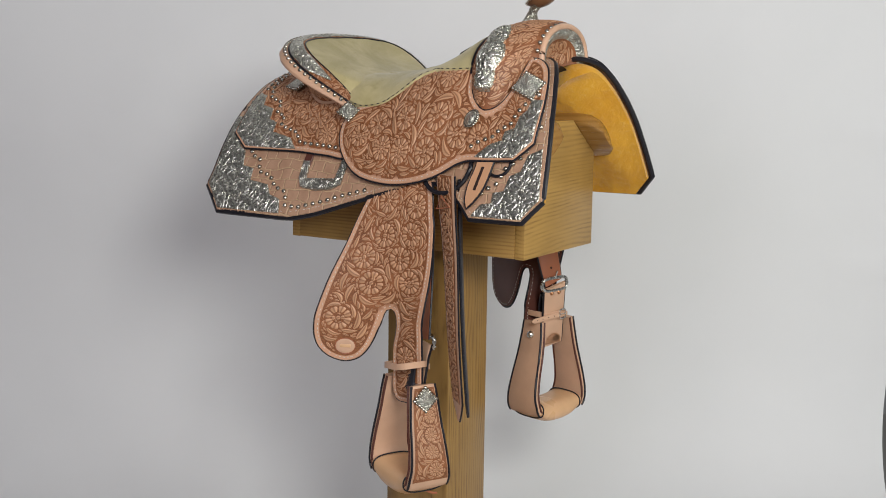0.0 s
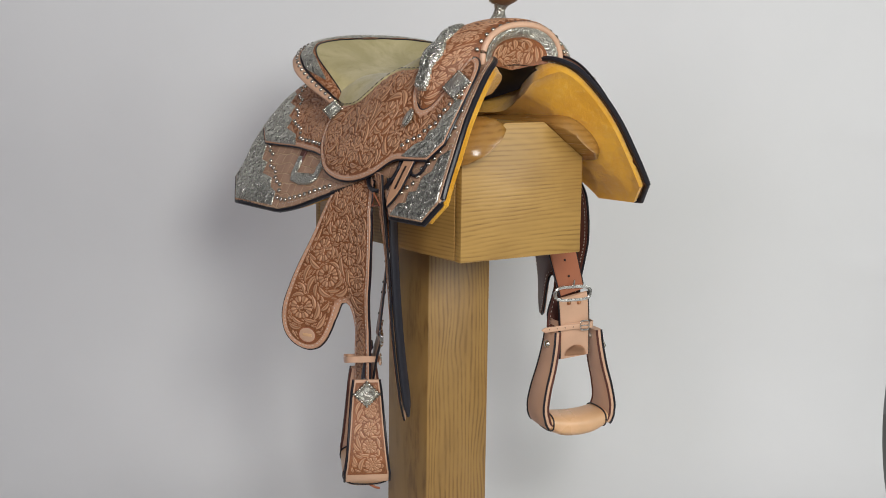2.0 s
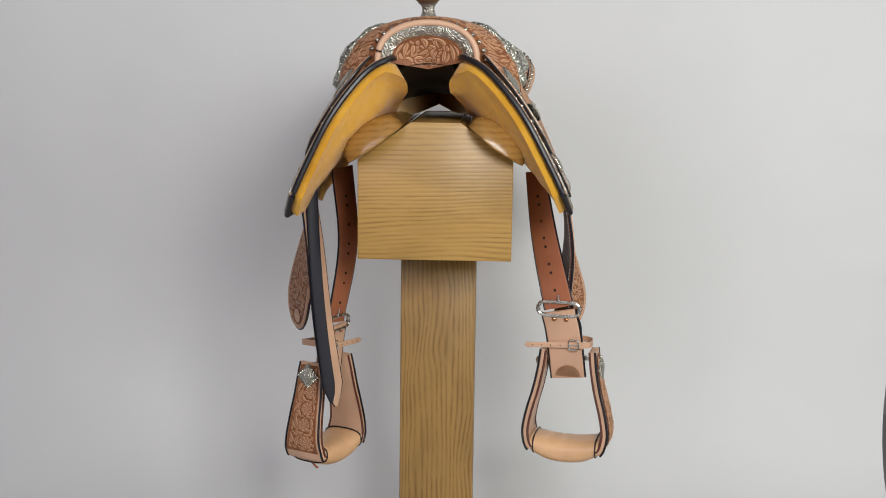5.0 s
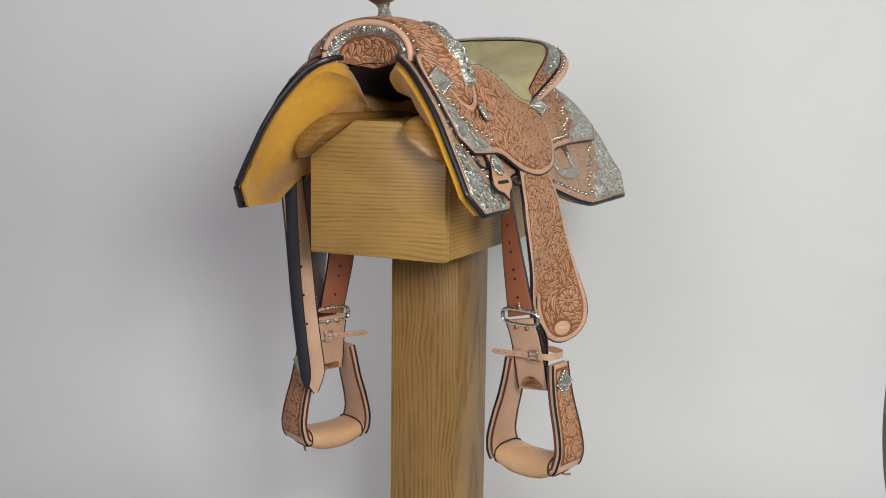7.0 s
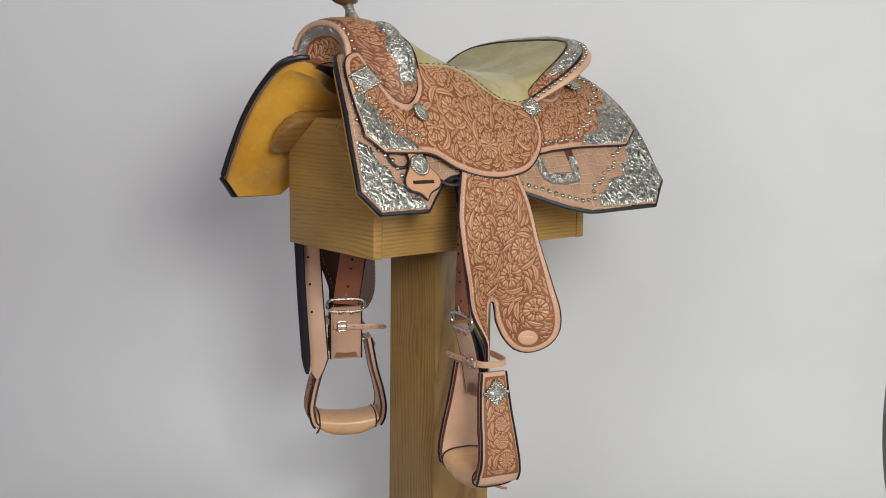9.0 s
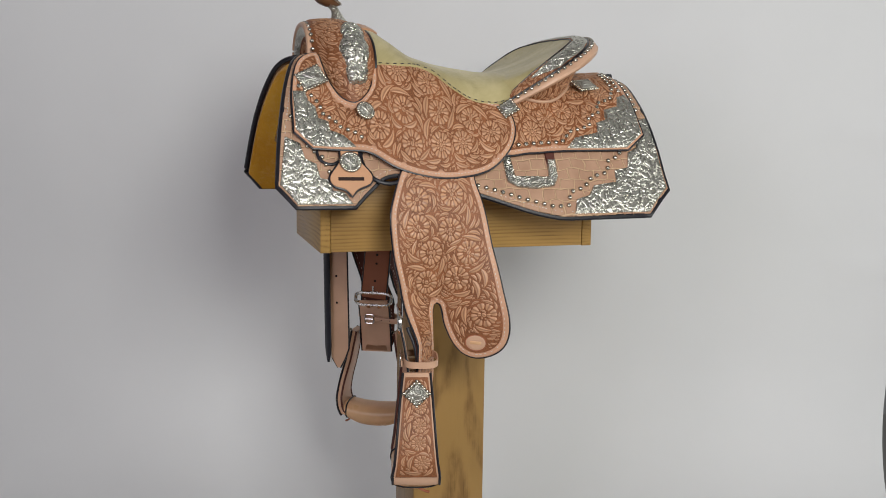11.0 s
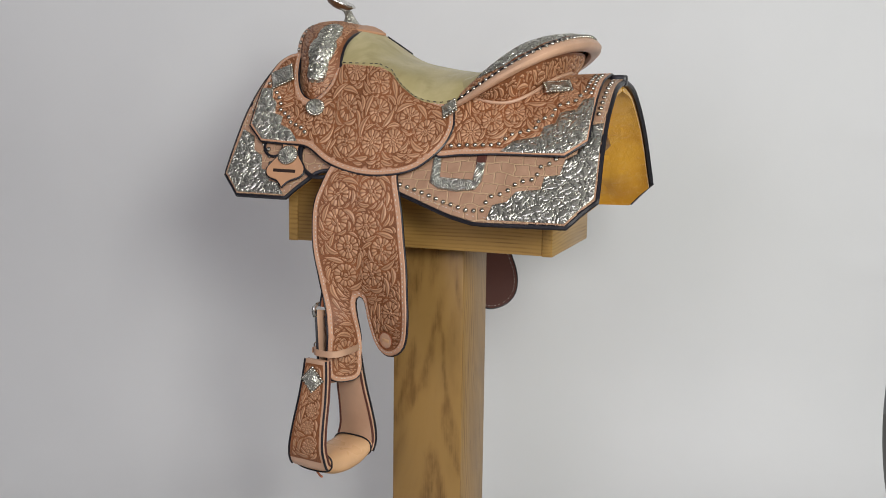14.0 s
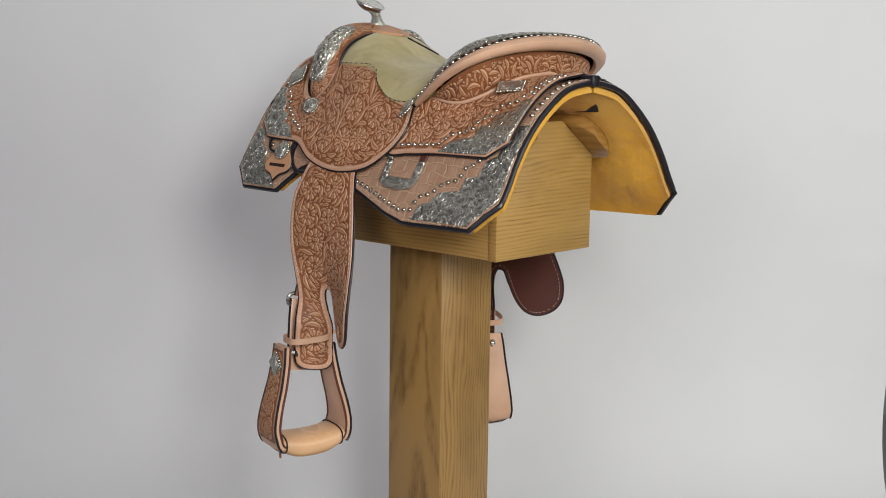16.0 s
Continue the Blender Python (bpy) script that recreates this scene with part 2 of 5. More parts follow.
def spline(pts, closed=True, steps=10):
    """A smooth line through points; a third value of 1 marks a sharp corner."""
    n, out = len(pts), []
    v = [Vector((p[0], p[1])) for p in pts]
    hard = [len(p) > 2 and p[2] == 1 for p in pts]
    for i in range(n if closed else n - 1):
        p1, p2 = v[i], v[(i + 1) % n]
        p0 = v[i - 1] if (closed or i > 0) and not hard[i] else p1 - (p2 - p1)
        p3 = v[(i + 2) % n] if (closed or i < n - 2) and not hard[(i + 1) % n] else p2 + (p2 - p1)
        for k in range(steps):
            t = k / steps
            out.append(0.5 * (2 * p1 + (p2 - p0) * t + (2 * p0 - 5 * p1 + 4 * p2 - p3) * t * t + (3 * p1 - p0 - 3 * p2 + p3) * t ** 3))
    if not closed:
        out.append(v[-1])
    return out


def spaced(line, gap, closed=True):
    """The line again, with points at even gaps, its ends and sharp turns kept."""
    pts = list(line) + ([line[0]] if closed else [])
    keep = [pts[0]]
    run = 0.0
    for i in range(1, len(pts)):
        run += (pts[i] - pts[i - 1]).length
        corner = False
        if i < len(pts) - 1:
            a, b = pts[i] - pts[i - 1], pts[i + 1] - pts[i]
            corner = a.length > 1e-9 and b.length > 1e-9 and a.angle(b) > 0.5
        if run >= gap or corner:
            keep.append(pts[i])
            run = 0.0
    if closed:
        if (keep[-1] - keep[0]).length < gap * 0.4:
            keep.pop()
    elif (keep[-1] - pts[-1]).length > 1e-6:
        keep.append(pts[-1])
    return keep


def inward(line, d):
    n = len(line)
    area = sum(line[i].x * line[(i + 1) % n].y - line[(i + 1) % n].x * line[i].y for i in range(n))
    s = 1.0 if area > 0 else -1.0
    out = []
    for i in range(n):
        a, b = (line[i] - line[i - 1]).normalized(), (line[(i + 1) % n] - line[i]).normalized()
        na, nb = Vector((-a.y, a.x)) * s, Vector((-b.y, b.x)) * s
        m = na + nb
        m = m.normalized() if m.length > 1e-6 else na
        out.append(line[i] + m * min(d / max(m.dot(na), 0.5), 2 * d))
    return out


def inside_test(line):
    xy = np.array([(p.x, p.y) for p in line])
    nx = np.roll(xy, -1, 0)

    def test(q):
        c = (xy[:, 1] > q[1]) != (nx[:, 1] > q[1])
        with np.errstate(divide="ignore", invalid="ignore"):
            x = (nx[:, 0] - xy[:, 0]) * (q[1] - xy[:, 1]) / (nx[:, 1] - xy[:, 1]) + xy[:, 0]
        ok = bool(np.count_nonzero(c & (q[0] < x)) % 2)
        seg = nx - xy
        t = np.clip(((q - xy) * seg).sum(1) / np.maximum((seg * seg).sum(1), 1e-12), 0, 1)
        return ok, float(np.sqrt((((xy + t[:, None] * seg) - q) ** 2).sum(1).min()))
    return test


def frame_at(f, u, v, side=1):
    """Place and outward normal of a surface f(u, v)."""
    e = 1e-3
    p, a, b = f(u, v), f(u + e, v), f(u, v + e)
    nrm = (a - p).cross(b - p).normalized()
    if nrm.y < 0 and abs(p.y) > 0.02 or (abs(p.y) <= 0.02 and nrm.z < 0):
        nrm = -nrm
    if side < 0:
        return Vector((p.x, -p.y, p.z)), Vector((nrm.x, -nrm.y, nrm.z))
    return p, nrm


def panel(outline, f, side=1, thick=0.004, lift=0.0, gap=0.007, border=0.008, round_edge=0.0015):
    """A sheet of leather or metal cut along an outline and laid on a surface f(u, v)."""
    from mathutils.geometry import delaunay_2d_cdt
    line = spaced(outline, gap)
    rings = [line, inward(line, round_edge)]
    if border:
        rings += [inward(line, border), inward(line, border + 0.0008)]
    test = inside_test(line)
    pts, edges = [], []
    for k, ring in enumerate(rings):
        s = len(pts)
        pts += ring
        edges += [(s + i, s + (i + 1) % len(ring)) for i in range(len(ring))] if k == 0 else []
    us, vs = [p.x for p in line], [p.y for p in line]
    keep = (border + 0.0008 if border else round_edge) + gap * 0.45
    for i in range(int((max(us) - min(us)) / gap) + 1):
        for j in range(int((max(vs) - min(vs)) / gap) + 1):
            q = np.array((min(us) + (i + 0.5 * (j % 2)) * gap, min(vs) + j * gap))
            ok, d = test(q)
            if ok and d > keep:
                pts.append(Vector((float(q[0]), float(q[1]))))
    co, _, faces, orig, _, _ = delaunay_2d_cdt(pts, edges, [], 1, 1e-7)
    n0, n1 = len(line), len(line) * 3
    bm = bmesh.new()
    uvl, bl = bm.loops.layers.uv.new("UVMap"), bm.verts.layers.float.new("border")
    top, low, rim = [], [], set()
    for k, c in enumerate(co):
        o = min(orig[k]) if orig[k] else 10 ** 6
        if o < n0:
            rim.add(k)
        p, nrm = frame_at(f, c.x, c.y, side)
        h = thick * (0.45 if o < n0 else 1.0)
        a, b = bm.verts.new(p + nrm * (lift + h)), bm.verts.new(p + nrm * lift)
        a[bl] = b[bl] = 1.0 if border and o < n1 else 0.0
        top.append(a), low.append(b)
    seen = {}
    for fc in faces:
        for tri, flip in ((top, False), (low, True)):
            ids = fc[::-1] if flip != (side < 0) else fc
            try:
                face = bm.faces.new([tri[i] for i in ids])
            except ValueError:
                continue
            for lp, i in zip(face.loops, ids):
                lp[uvl].uv = co[i]
        for i in range(3):
            e = (fc[i], fc[(i + 1) % 3])
            seen[tuple(sorted(e))] = seen.get(tuple(sorted(e)), []) + [e]
    for es in seen.values():
        if len(es) == 1:
            i, j = es[0]
            face = bm.faces.new((top[i], top[j], low[j], low[i]))
            for lp, k in zip(face.loops, (i, j, j, i)):
                lp[uvl].uv = co[k]
    return bm


def on(f, line, lift, side=1):
    out = []
    for q in line:
        p, nrm = frame_at(f, q.x, q.y, side)
        out.append(p + nrm * lift)
    return out


def domes(places, r, bm=None):
    """Low round studs at places (point, normal)."""
    bm = bm or bmesh.new()
    for p, nrm in places:
        q = Matrix.Translation(p) @ nrm.to_track_quat("Z", "Y").to_matrix().to_4x4()
        rings = []
        for h, s in ((-0.3, 1.0), (0.15, 1.0), (0.55, 0.83), (0.85, 0.45)):
            rings.append([bm.verts.new(q @ Vector((r * s * math.cos(k * math.pi / 4), r * s * math.sin(k * math.pi / 4), r * h))) for k in range(8)])
        for a, b in zip(rings, rings[1:]):
            for k in range(8):
                bm.faces.new((a[k], a[(k + 1) % 8], b[(k + 1) % 8], b[k]))
        bm.faces.new(rings[-1])
    return bm


STUD_MESH = {}


def stud_objects(places, r, parent):
    """Domed studs, each an object of its own on one shared mesh."""
    if r not in STUD_MESH:
        bm = domes([(Vector((0, 0, 0)), Vector((0, 0, 1)))], r)
        bmesh.ops.recalc_face_normals(bm, faces=bm.faces)
        me = bpy.data.meshes.new("stud")
        bm.to_mesh(me)
        bm.free()
        me.materials.append(STUD)
        me.shade_smooth()
        STUD_MESH[r] = me
    for p, nrm in places:
        ob = new("stud", STUD_MESH[r])
        ob.parent = parent
        ob.matrix_basis = SEAT @ Matrix.Translation(p) @ nrm.to_track_quat("Z", "Y").to_matrix().to_4x4()


def stud_places(f, line, gap, lift, side=1):
    run, pts = 0.0, [line[0]]
    for a, b in zip(line, line[1:]):
        d = (f(b.x, b.y) - f(a.x, a.y)).length
        while d > 1e-9 and run + d >= gap:
            a = a.lerp(b, (gap - run) / d)
            pts.append(a)
            run, d = 0.0, (f(b.x, b.y) - f(a.x, a.y)).length
        run += d
    return [(p + nrm * lift, nrm) for p, nrm in (frame_at(f, q.x, q.y, side) for q in pts)]


def stitches(f, line, lift, side=1, gap=0.006, length=0.0036, r=0.0006, closed=True):
    """A row of short thread stitches laid along a line on a surface."""
    bm = bmesh.new()
    pts = spaced(line, gap, closed)
    for i in range(len(pts) if closed else len(pts) - 1):
        a, b = pts[i], pts[(i + 1) % len(pts)]
        d = b - a
        if d.length < 1e-5 or d.length > 0.03:
            continue
        e = a + d * min(1.0, length / d.length)
        tube(on(f, [a, e], lift, side), r, sides=4, bm=bm)
    return bm


# ---------- surfaces of the saddle ----------
def hermite(xs, ys, x):
    """A smooth curve through (xs, ys), xs rising; ys are vectors."""
    x = min(max(x, xs[0]), xs[-1])
    i = max(0, min(len(xs) - 2, int(np.searchsorted(xs, x)) - 1))
    h = xs[i + 1] - xs[i]
    t = (x - xs[i]) / h

    def slope(k):
        if k == 0:
            return (ys[1] - ys[0]) / (xs[1] - xs[0])
        if k == len(xs) - 1:
            return (ys[k] - ys[k - 1]) / (xs[k] - xs[k - 1])
        return (ys[k + 1] - ys[k - 1]) / (xs[k + 1] - xs[k - 1])
    a, b = slope(i) * h, slope(i + 1) * h
    return ys[i] * (2 * t ** 3 - 3 * t * t + 1) + a * (t ** 3 - 2 * t * t + t) + ys[i + 1] * (3 * t * t - 2 * t ** 3) + b * (t ** 3 - t * t)


def surface(stations, pitch=0.05):
    """A half shell: at each x a rib of (y, z) from the ridge down; v runs down the rib."""
    xs = sorted(stations)
    ribs = [np.array(stations[x]) for x in xs]
    vs = np.arange(len(ribs[0])) * pitch
    cache = {}

    def f(u, v):
        key = round(u, 5)
        if key not in cache:
            cache[key] = hermite(xs, ribs, u)
        rib = cache[key]
        if v < vs[0]:
            q = rib[0] + (rib[1] - rib[0]) * v / pitch
        else:
            q = hermite(vs, rib, v)
        return Vector((u, float(q[0]), float(q[1])))
    return f


SKIRT_S = surface({
    0.36: [(.075, 1.187), (.110, 1.158), (.149, 1.110), (.180, 1.063), (.207, 1.01), (.231, .96), (.252, .91), (.275, .85)],
    0.10: [(.035, 1.16), (.095, 1.135), (.145, 1.095), (.178, 1.05), (.205, 1.0), (.230, .955), (.253, .91), (.280, .85)],
    -0.10: [(.0, 1.125), (.075, 1.11), (.130, 1.08), (.172, 1.04), (.205, 1.0), (.232, .955), (.258, .91), (.287, .85)],
    -0.39: [(.0, 1.140), (.078, 1.125), (.135, 1.092), (.184, 1.05), (.223, 1.0), (.252, .95), (.283, .905), (.318, .85)]})
SEAT_S = surface({
    0.35: [(.072, 1.198), (.108, 1.165), (.152, 1.115), (.188, 1.062), (.217, 1.01), (.241, .96), (.262, .91)],
    0.25: [(.040, 1.205), (.100, 1.180), (.144, 1.125), (.176, 1.070), (.209, 1.018), (.241, .965), (.262, .91)],
    0.17: [(0, 1.230), (.075, 1.208), (.132, 1.161), (.166, 1.105), (.204, 1.035), (.238, .97), (.260, .91)],
    0.08: [(0, 1.170), (.080, 1.163), (.145, 1.143), (.184, 1.09), (.214, 1.03), (.240, .965), (.261, .91)],
    -0.02: [(0, 1.146), (.080, 1.140), (.145, 1.116), (.182, 1.073), (.213, 1.02), (.240, .965), (.262, .91)],
    -0.10: [(0, 1.138), (.080, 1.136), (.142, 1.118), (.180, 1.072), (.212, 1.02), (.241, .965), (.264, .91)],
    -0.20: [(0, 1.145), (.075, 1.134), (.130, 1.105), (.176, 1.062), (.217, 1.012), (.250, .96), (.278, .91)],
    -0.36: [(0, 1.154), (.080, 1.139), (.140, 1.107), (.190, 1.062), (.230, 1.012), (.260, .96), (.290, .91)]})


def drop(f, x, z):
    lo, hi = 0.0, 0.35
    for _ in range(30):
        mid = (lo + hi) / 2
        if f(x, mid).z > z:
            lo = mid
        else:
            hi = mid
    return (lo + hi) / 2


def drop_side(f, x, y):
    lo, hi = 0.0, 0.35
    for _ in range(30):
        mid = (lo + hi) / 2
        if f(x, mid).y < y:
            lo = mid
        else:
            hi = mid
    return (lo + hi) / 2


def laid(f, pts):
    """Outline points (x, z) brought onto the surface as (x, v)."""
    return [(p[0], drop(f, p[0], p[1])) + tuple(p[2:]) for p in pts]


def loft(rows, closed_u=False, closed_v=False, caps=False):
    """A skin over rows of points, with a map in metres."""
    bm = bmesh.new()
    uvl = bm.loops.layers.uv.new("UVMap")
    vs = [[bm.verts.new(p) for p in r] for r in rows]
    nu, nv = len(rows), len(rows[0])
    mid = nv // 2
    su = [0.0]
    for i in range(1, nu + 1):
        su.append(su[-1] + (Vector(rows[i % nu][mid]) - Vector(rows[i - 1][mid])).length)
    k = nu // 2
    sv = [0.0]
    for j in range(1, nv + 1):
        sv.append(sv[-1] + (Vector(rows[k][j % nv]) - Vector(rows[k][j - 1])).length)
    for i in range(nu if closed_u else nu - 1):
        for j in range(nv if closed_v else nv - 1):
            ids = ((i, j), (i + 1, j), (i + 1, j + 1), (i, j + 1))
            face = bm.faces.new([vs[a % nu][b % nv] for a, b in ids])
            for lp, (a, b) in zip(face.loops, ids):
                lp[uvl].uv = (su[a], sv[b])
    if caps and closed_v:
        bm.faces.new(vs[0][::-1]), bm.faces.new(vs[-1])
    return bm


# ---------- carved and engraved relief ----------
class Sheet:
    """A surface as a grid of places and normals over a flat map in metres."""

    def __init__(self, us, vs, places, normals):
        self.us, self.vs, self.p, self.n = np.array(us), np.array(vs), np.array(places), np.array(normals)

    def at(self, uv, h):
        a = np.interp(uv[:, 0], self.us, np.arange(len(self.us)))
        b = np.interp(uv[:, 1], self.vs, np.arange(len(self.vs)))
        i, j = np.clip(a.astype(int), 0, len(self.us) - 2), np.clip(b.astype(int), 0, len(self.vs) - 2)
        x, y = (a - i)[:, None], (b - j)[:, None]

        def pick(g):
            return g[i, j] * (1 - x) * (1 - y) + g[i + 1, j] * x * (1 - y) + g[i, j + 1] * (1 - x) * y + g[i + 1, j + 1] * x * y
        return pick(self.p) + pick(self.n) * h[:, None]


def sheet_on(f, outline, side, step=0.006):
    us, vs = [p.x for p in outline], [p.y for p in outline]
    us = np.arange(min(us), max(us) + step, step)
    vs = np.arange(min(vs), max(vs) + step, step)
    got = [[frame_at(f, float(u), float(v), side) for v in vs] for u in us]
    return Sheet(us, vs, [[g[0] for g in r] for r in got], [[g[1] for g in r] for r in got])


def sheet_rows(rows, way):
    """A sheet over the rows of a loft; way points roughly outwards at its middle."""
    p = np.array([[tuple(q) for q in r] for r in rows])
    nu, nv = p.shape[:2]
    us = np.concatenate([[0], np.cumsum(np.linalg.norm(np.diff(p[:, nv // 2], axis=0), axis=1))])
    vs = np.concatenate([[0], np.cumsum(np.linalg.norm(np.diff(p[nu // 2], axis=0), axis=1))])
    n = np.cross(np.gradient(p, axis=0), np.gradient(p, axis=1))
    n /= np.maximum(np.linalg.norm(n, axis=2, keepdims=True), 1e-9)
    if float(n[nu // 2, nv // 2] @ np.array(way)) < 0:
        n = -n
    return Sheet(us, vs, p, n)


def field(sh, margin):
    """The flat map of a sheet as an outline with a plain margin."""
    a, b, c, d = sh.us[0] + margin, sh.us[-1] - margin, sh.vs[0] + margin, sh.vs[-1] - margin
    return [Vector(q) for q in ((a, c), (b, c), (b, d), (a, d))]


class Carver:
    """Fills a flat outline with flowers and curling leaves that leave narrow gaps."""
    CELL = 0.0005

    def __init__(self, outline, seed, gap):
        self.rnd, self.gap, self.out = random.Random(seed), gap, []
        xy = np.array([(p.x, p.y) for p in outline])
        self.o = xy.min(0)
        size = ((xy.max(0) - self.o) / self.CELL).astype(int) + 2
        self.taken = np.ones(size, bool)
        self.taken[self.cells(xy)] = False
        self.flowers = []

    def cells(self, xy):
        g = (xy - self.o) / self.CELL
        lo = np.maximum(np.floor(g.min(0)).astype(int), 0)
        hi = np.minimum(np.ceil(g.max(0)).astype(int) + 1, np.array(self.taken.shape))
        if (hi <= lo).any():
            return np.zeros(0, int), np.zeros(0, int)
        i, j = np.meshgrid(np.arange(lo[0], hi[0]), np.arange(lo[1], hi[1]), indexing="ij")
        nx = np.roll(g, -1, 0)
        hit = np.zeros(i.shape, bool)
        for (x0, y0), (x1, y1) in zip(g, nx):
            if y0 != y1:
                c = (y0 > j) != (y1 > j)
                hit ^= c & (i < (x1 - x0) * (j - y0) / (y1 - y0) + x0)
        return i[hit], j[hit]

    def fits(self, xy):
        g = (xy - self.o) / self.CELL
        if (g < 0).any() or (g >= np.array(self.taken.shape) - 1).any():
            return None
        c = self.cells(xy)
        return None if self.taken[c].any() else c

    def add(self, left, mid, right):
        """One raised shape between its two edges, with a vein along its middle."""
        w = np.linalg.norm(left - right, axis=1, keepdims=True) + 1e-9
        k = self.gap * 0.5 / w
        ring = np.concatenate([left + (left - right) * k, (right + (right - left) * k)[::-1]])
        c = self.fits(ring)
        if c is None or len(c[0]) < 3:
            return False
        self.taken[c] = True
        self.out.append((left, mid, right))
        return True

    def leaf(self, at, ang, length, wide, curl):
        t = np.linspace(0, 1, 7)
        a = ang + curl * (t - 0.5)
        d = np.stack([np.cos(a), np.sin(a)], 1)
        mid = np.concatenate([[[0, 0]], np.cumsum((d[1:] + d[:-1]) / 2 * length / 6, axis=0)])
        mid = mid - mid[3] + at
        nrm = np.stack([-d[:, 1], d[:, 0]], 1)
        w = (np.sin(math.pi * np.clip(t * 0.96 + 0.03, 0, 1) ** 0.75) * wide)[:, None]
        return self.add(mid + nrm * w, mid + nrm * w * 0.12 * np.sign(curl), mid - nrm * w * 0.8)

    def blank(self, centre, r):
        a = np.linspace(0, 2 * math.pi, 24)[:-1]
        self.taken[self.cells(np.array(centre) + r * np.stack([np.cos(a), np.sin(a)], 1))] = True

    def bloom(self, at, r):
        turn, at = self.rnd.uniform(0, 6.28), np.array(at)

        def polar(rr, aa):
            return at + np.stack([np.array(rr) * r * np.cos(aa), np.array(rr) * r * np.sin(aa)], 1)
        for ring, count, lo, hi, half in ((0, 8, 0.50, 1.0, 0.368), (1, 6, 0.21, 0.49, 0.48)):
            for k in range(count):
                c = turn + ring * 0.4 + k * 2 * math.pi / count
                rr = np.array([0.0, 0.3, 0.62, 0.9, 1.0]) * (hi - lo) + lo
                wave = np.array([0.72, 0.93, 1.0, 0.86, 0.40]) * half
                self.add(polar(rr, c + wave), polar(rr * np.array([1, 1, 1, 1, 0.94]), c + 0 * wave), polar(rr, c - wave))
        a = np.linspace(0.15, math.pi - 0.15, 5)
        self.add(polar([0.18] * 5, turn + a), polar(np.abs(np.cos(a)) * 0.19, turn + np.where(np.cos(a) > 0, 0.0, math.pi)), polar([0.18] * 5, turn - a))

    def free(self):
        return np.argwhere(~self.taken)

    def grow(self, flower, lengths, tries, slim=0.125):
        if flower:
            spots = self.free()
            for _ in range(700):
                q = spots[self.rnd.randrange(len(spots))] * self.CELL + self.o
                if any(np.linalg.norm(q - f) < flower * 2.16 for f in self.flowers):
                    continue
                a = np.linspace(0, 2 * math.pi, 17)[:-1]
                if self.fits(q + flower * 1.04 * np.stack([np.cos(a), np.sin(a)], 1)) is None:
                    continue
                self.flowers.append(q)
                self.bloom(q, flower)
        for k, length in enumerate(lengths):
            for _ in range(tries + tries * k):
                spots = self.free() if _ % 60 == 0 else spots
                if not len(spots):
                    return self
                q = spots[self.rnd.randrange(len(spots))] * self.CELL + self.o
                ang = self.rnd.uniform(0, 6.28)
                curl = self.rnd.choice((-1, 1)) * self.rnd.uniform(0.5, 1.7)
                if self.flowers:
                    near = min(range(len(self.flowers)), key=lambda m: np.linalg.norm(q - self.flowers[m]))
                    d = q - self.flowers[near]
                    hand = 1 if near % 2 else -1
                    ang = math.atan2(d[1], d[0]) + hand * self.rnd.uniform(0.7, 1.75)
                    curl = hand * self.rnd.uniform(0.3, 1.7)
                self.leaf(q, ang, length, length * slim + 0.0008, curl)
        return self


def relief(name, carver, sheet, lift, height, material, parent, m=SEAT, label=""):
    """All raised shapes of one piece as a mesh: edges on the ground, shoulders up, a vein between."""
    uv, hh, cut, faces = [], [], [], []
    for left, mid, right in carver.out:
        n, s = len(mid), len(uv)
        for i in range(n):
            tip = 0.55 if i in (0, n - 1) else 1.0
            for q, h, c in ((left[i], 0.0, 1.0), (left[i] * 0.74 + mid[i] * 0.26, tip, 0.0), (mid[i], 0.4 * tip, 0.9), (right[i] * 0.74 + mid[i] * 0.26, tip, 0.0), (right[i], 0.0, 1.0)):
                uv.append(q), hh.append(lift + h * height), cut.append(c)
        for i in range(n - 1):
            for k in range(4):
                a = s + i * 5 + k
                faces.append((a, a + 1, a + 6, a + 5))
    if not uv:
        return None
    uv = np.array(uv)
    me = bpy.data.meshes.new(name)
    me.from_pydata([tuple(q) for q in sheet.at(uv, np.array(hh))], [], faces)
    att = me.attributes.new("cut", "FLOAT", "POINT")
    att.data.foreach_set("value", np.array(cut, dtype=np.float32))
    loops = np.zeros(len(me.loops), dtype=np.int32)
    me.loops.foreach_get("vertex_index", loops)
    me.uv_layers.new(name="UVMap").data.foreach_set("uv", uv[loops].astype(np.float32).ravel())
    if m is not None:
        me.transform(m)
    me.materials.append(material)
    me.shade_smooth()
    ob = new(name, me)
    while parent.parent and parent.parent.parent:
        parent = parent.parent
    ob.parent = parent
    return tagged(ob, label, kind="stuff") if label else tagged(ob, kind="stuff")


LEAVES = (0.038, 0.028, 0.021, 0.016, 0.012, 0.009, 0.0065)
SCROLLS = (0.024, 0.018, 0.013, 0.010, 0.0075, 0.0055)
PATTERNS = {}


def tool_panel(name, outline, f, side, lift, parent, flower=0.0195, margin=0.0105, m=SEAT, blank=None):
    """Carves a leather piece: flowers among curling leaves inside its plain border."""
    key = (name, side if m is not SEAT else 0)
    if key not in PATTERNS:
        c = Carver(inward(spaced(outline, 0.006), margin), len(name) * 7 + 3, 0.0006)
        if blank:
            c.blank(*blank)
        PATTERNS[key] = c.grow(flower, LEAVES, 160)
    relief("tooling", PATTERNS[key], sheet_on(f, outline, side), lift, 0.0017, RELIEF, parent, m)


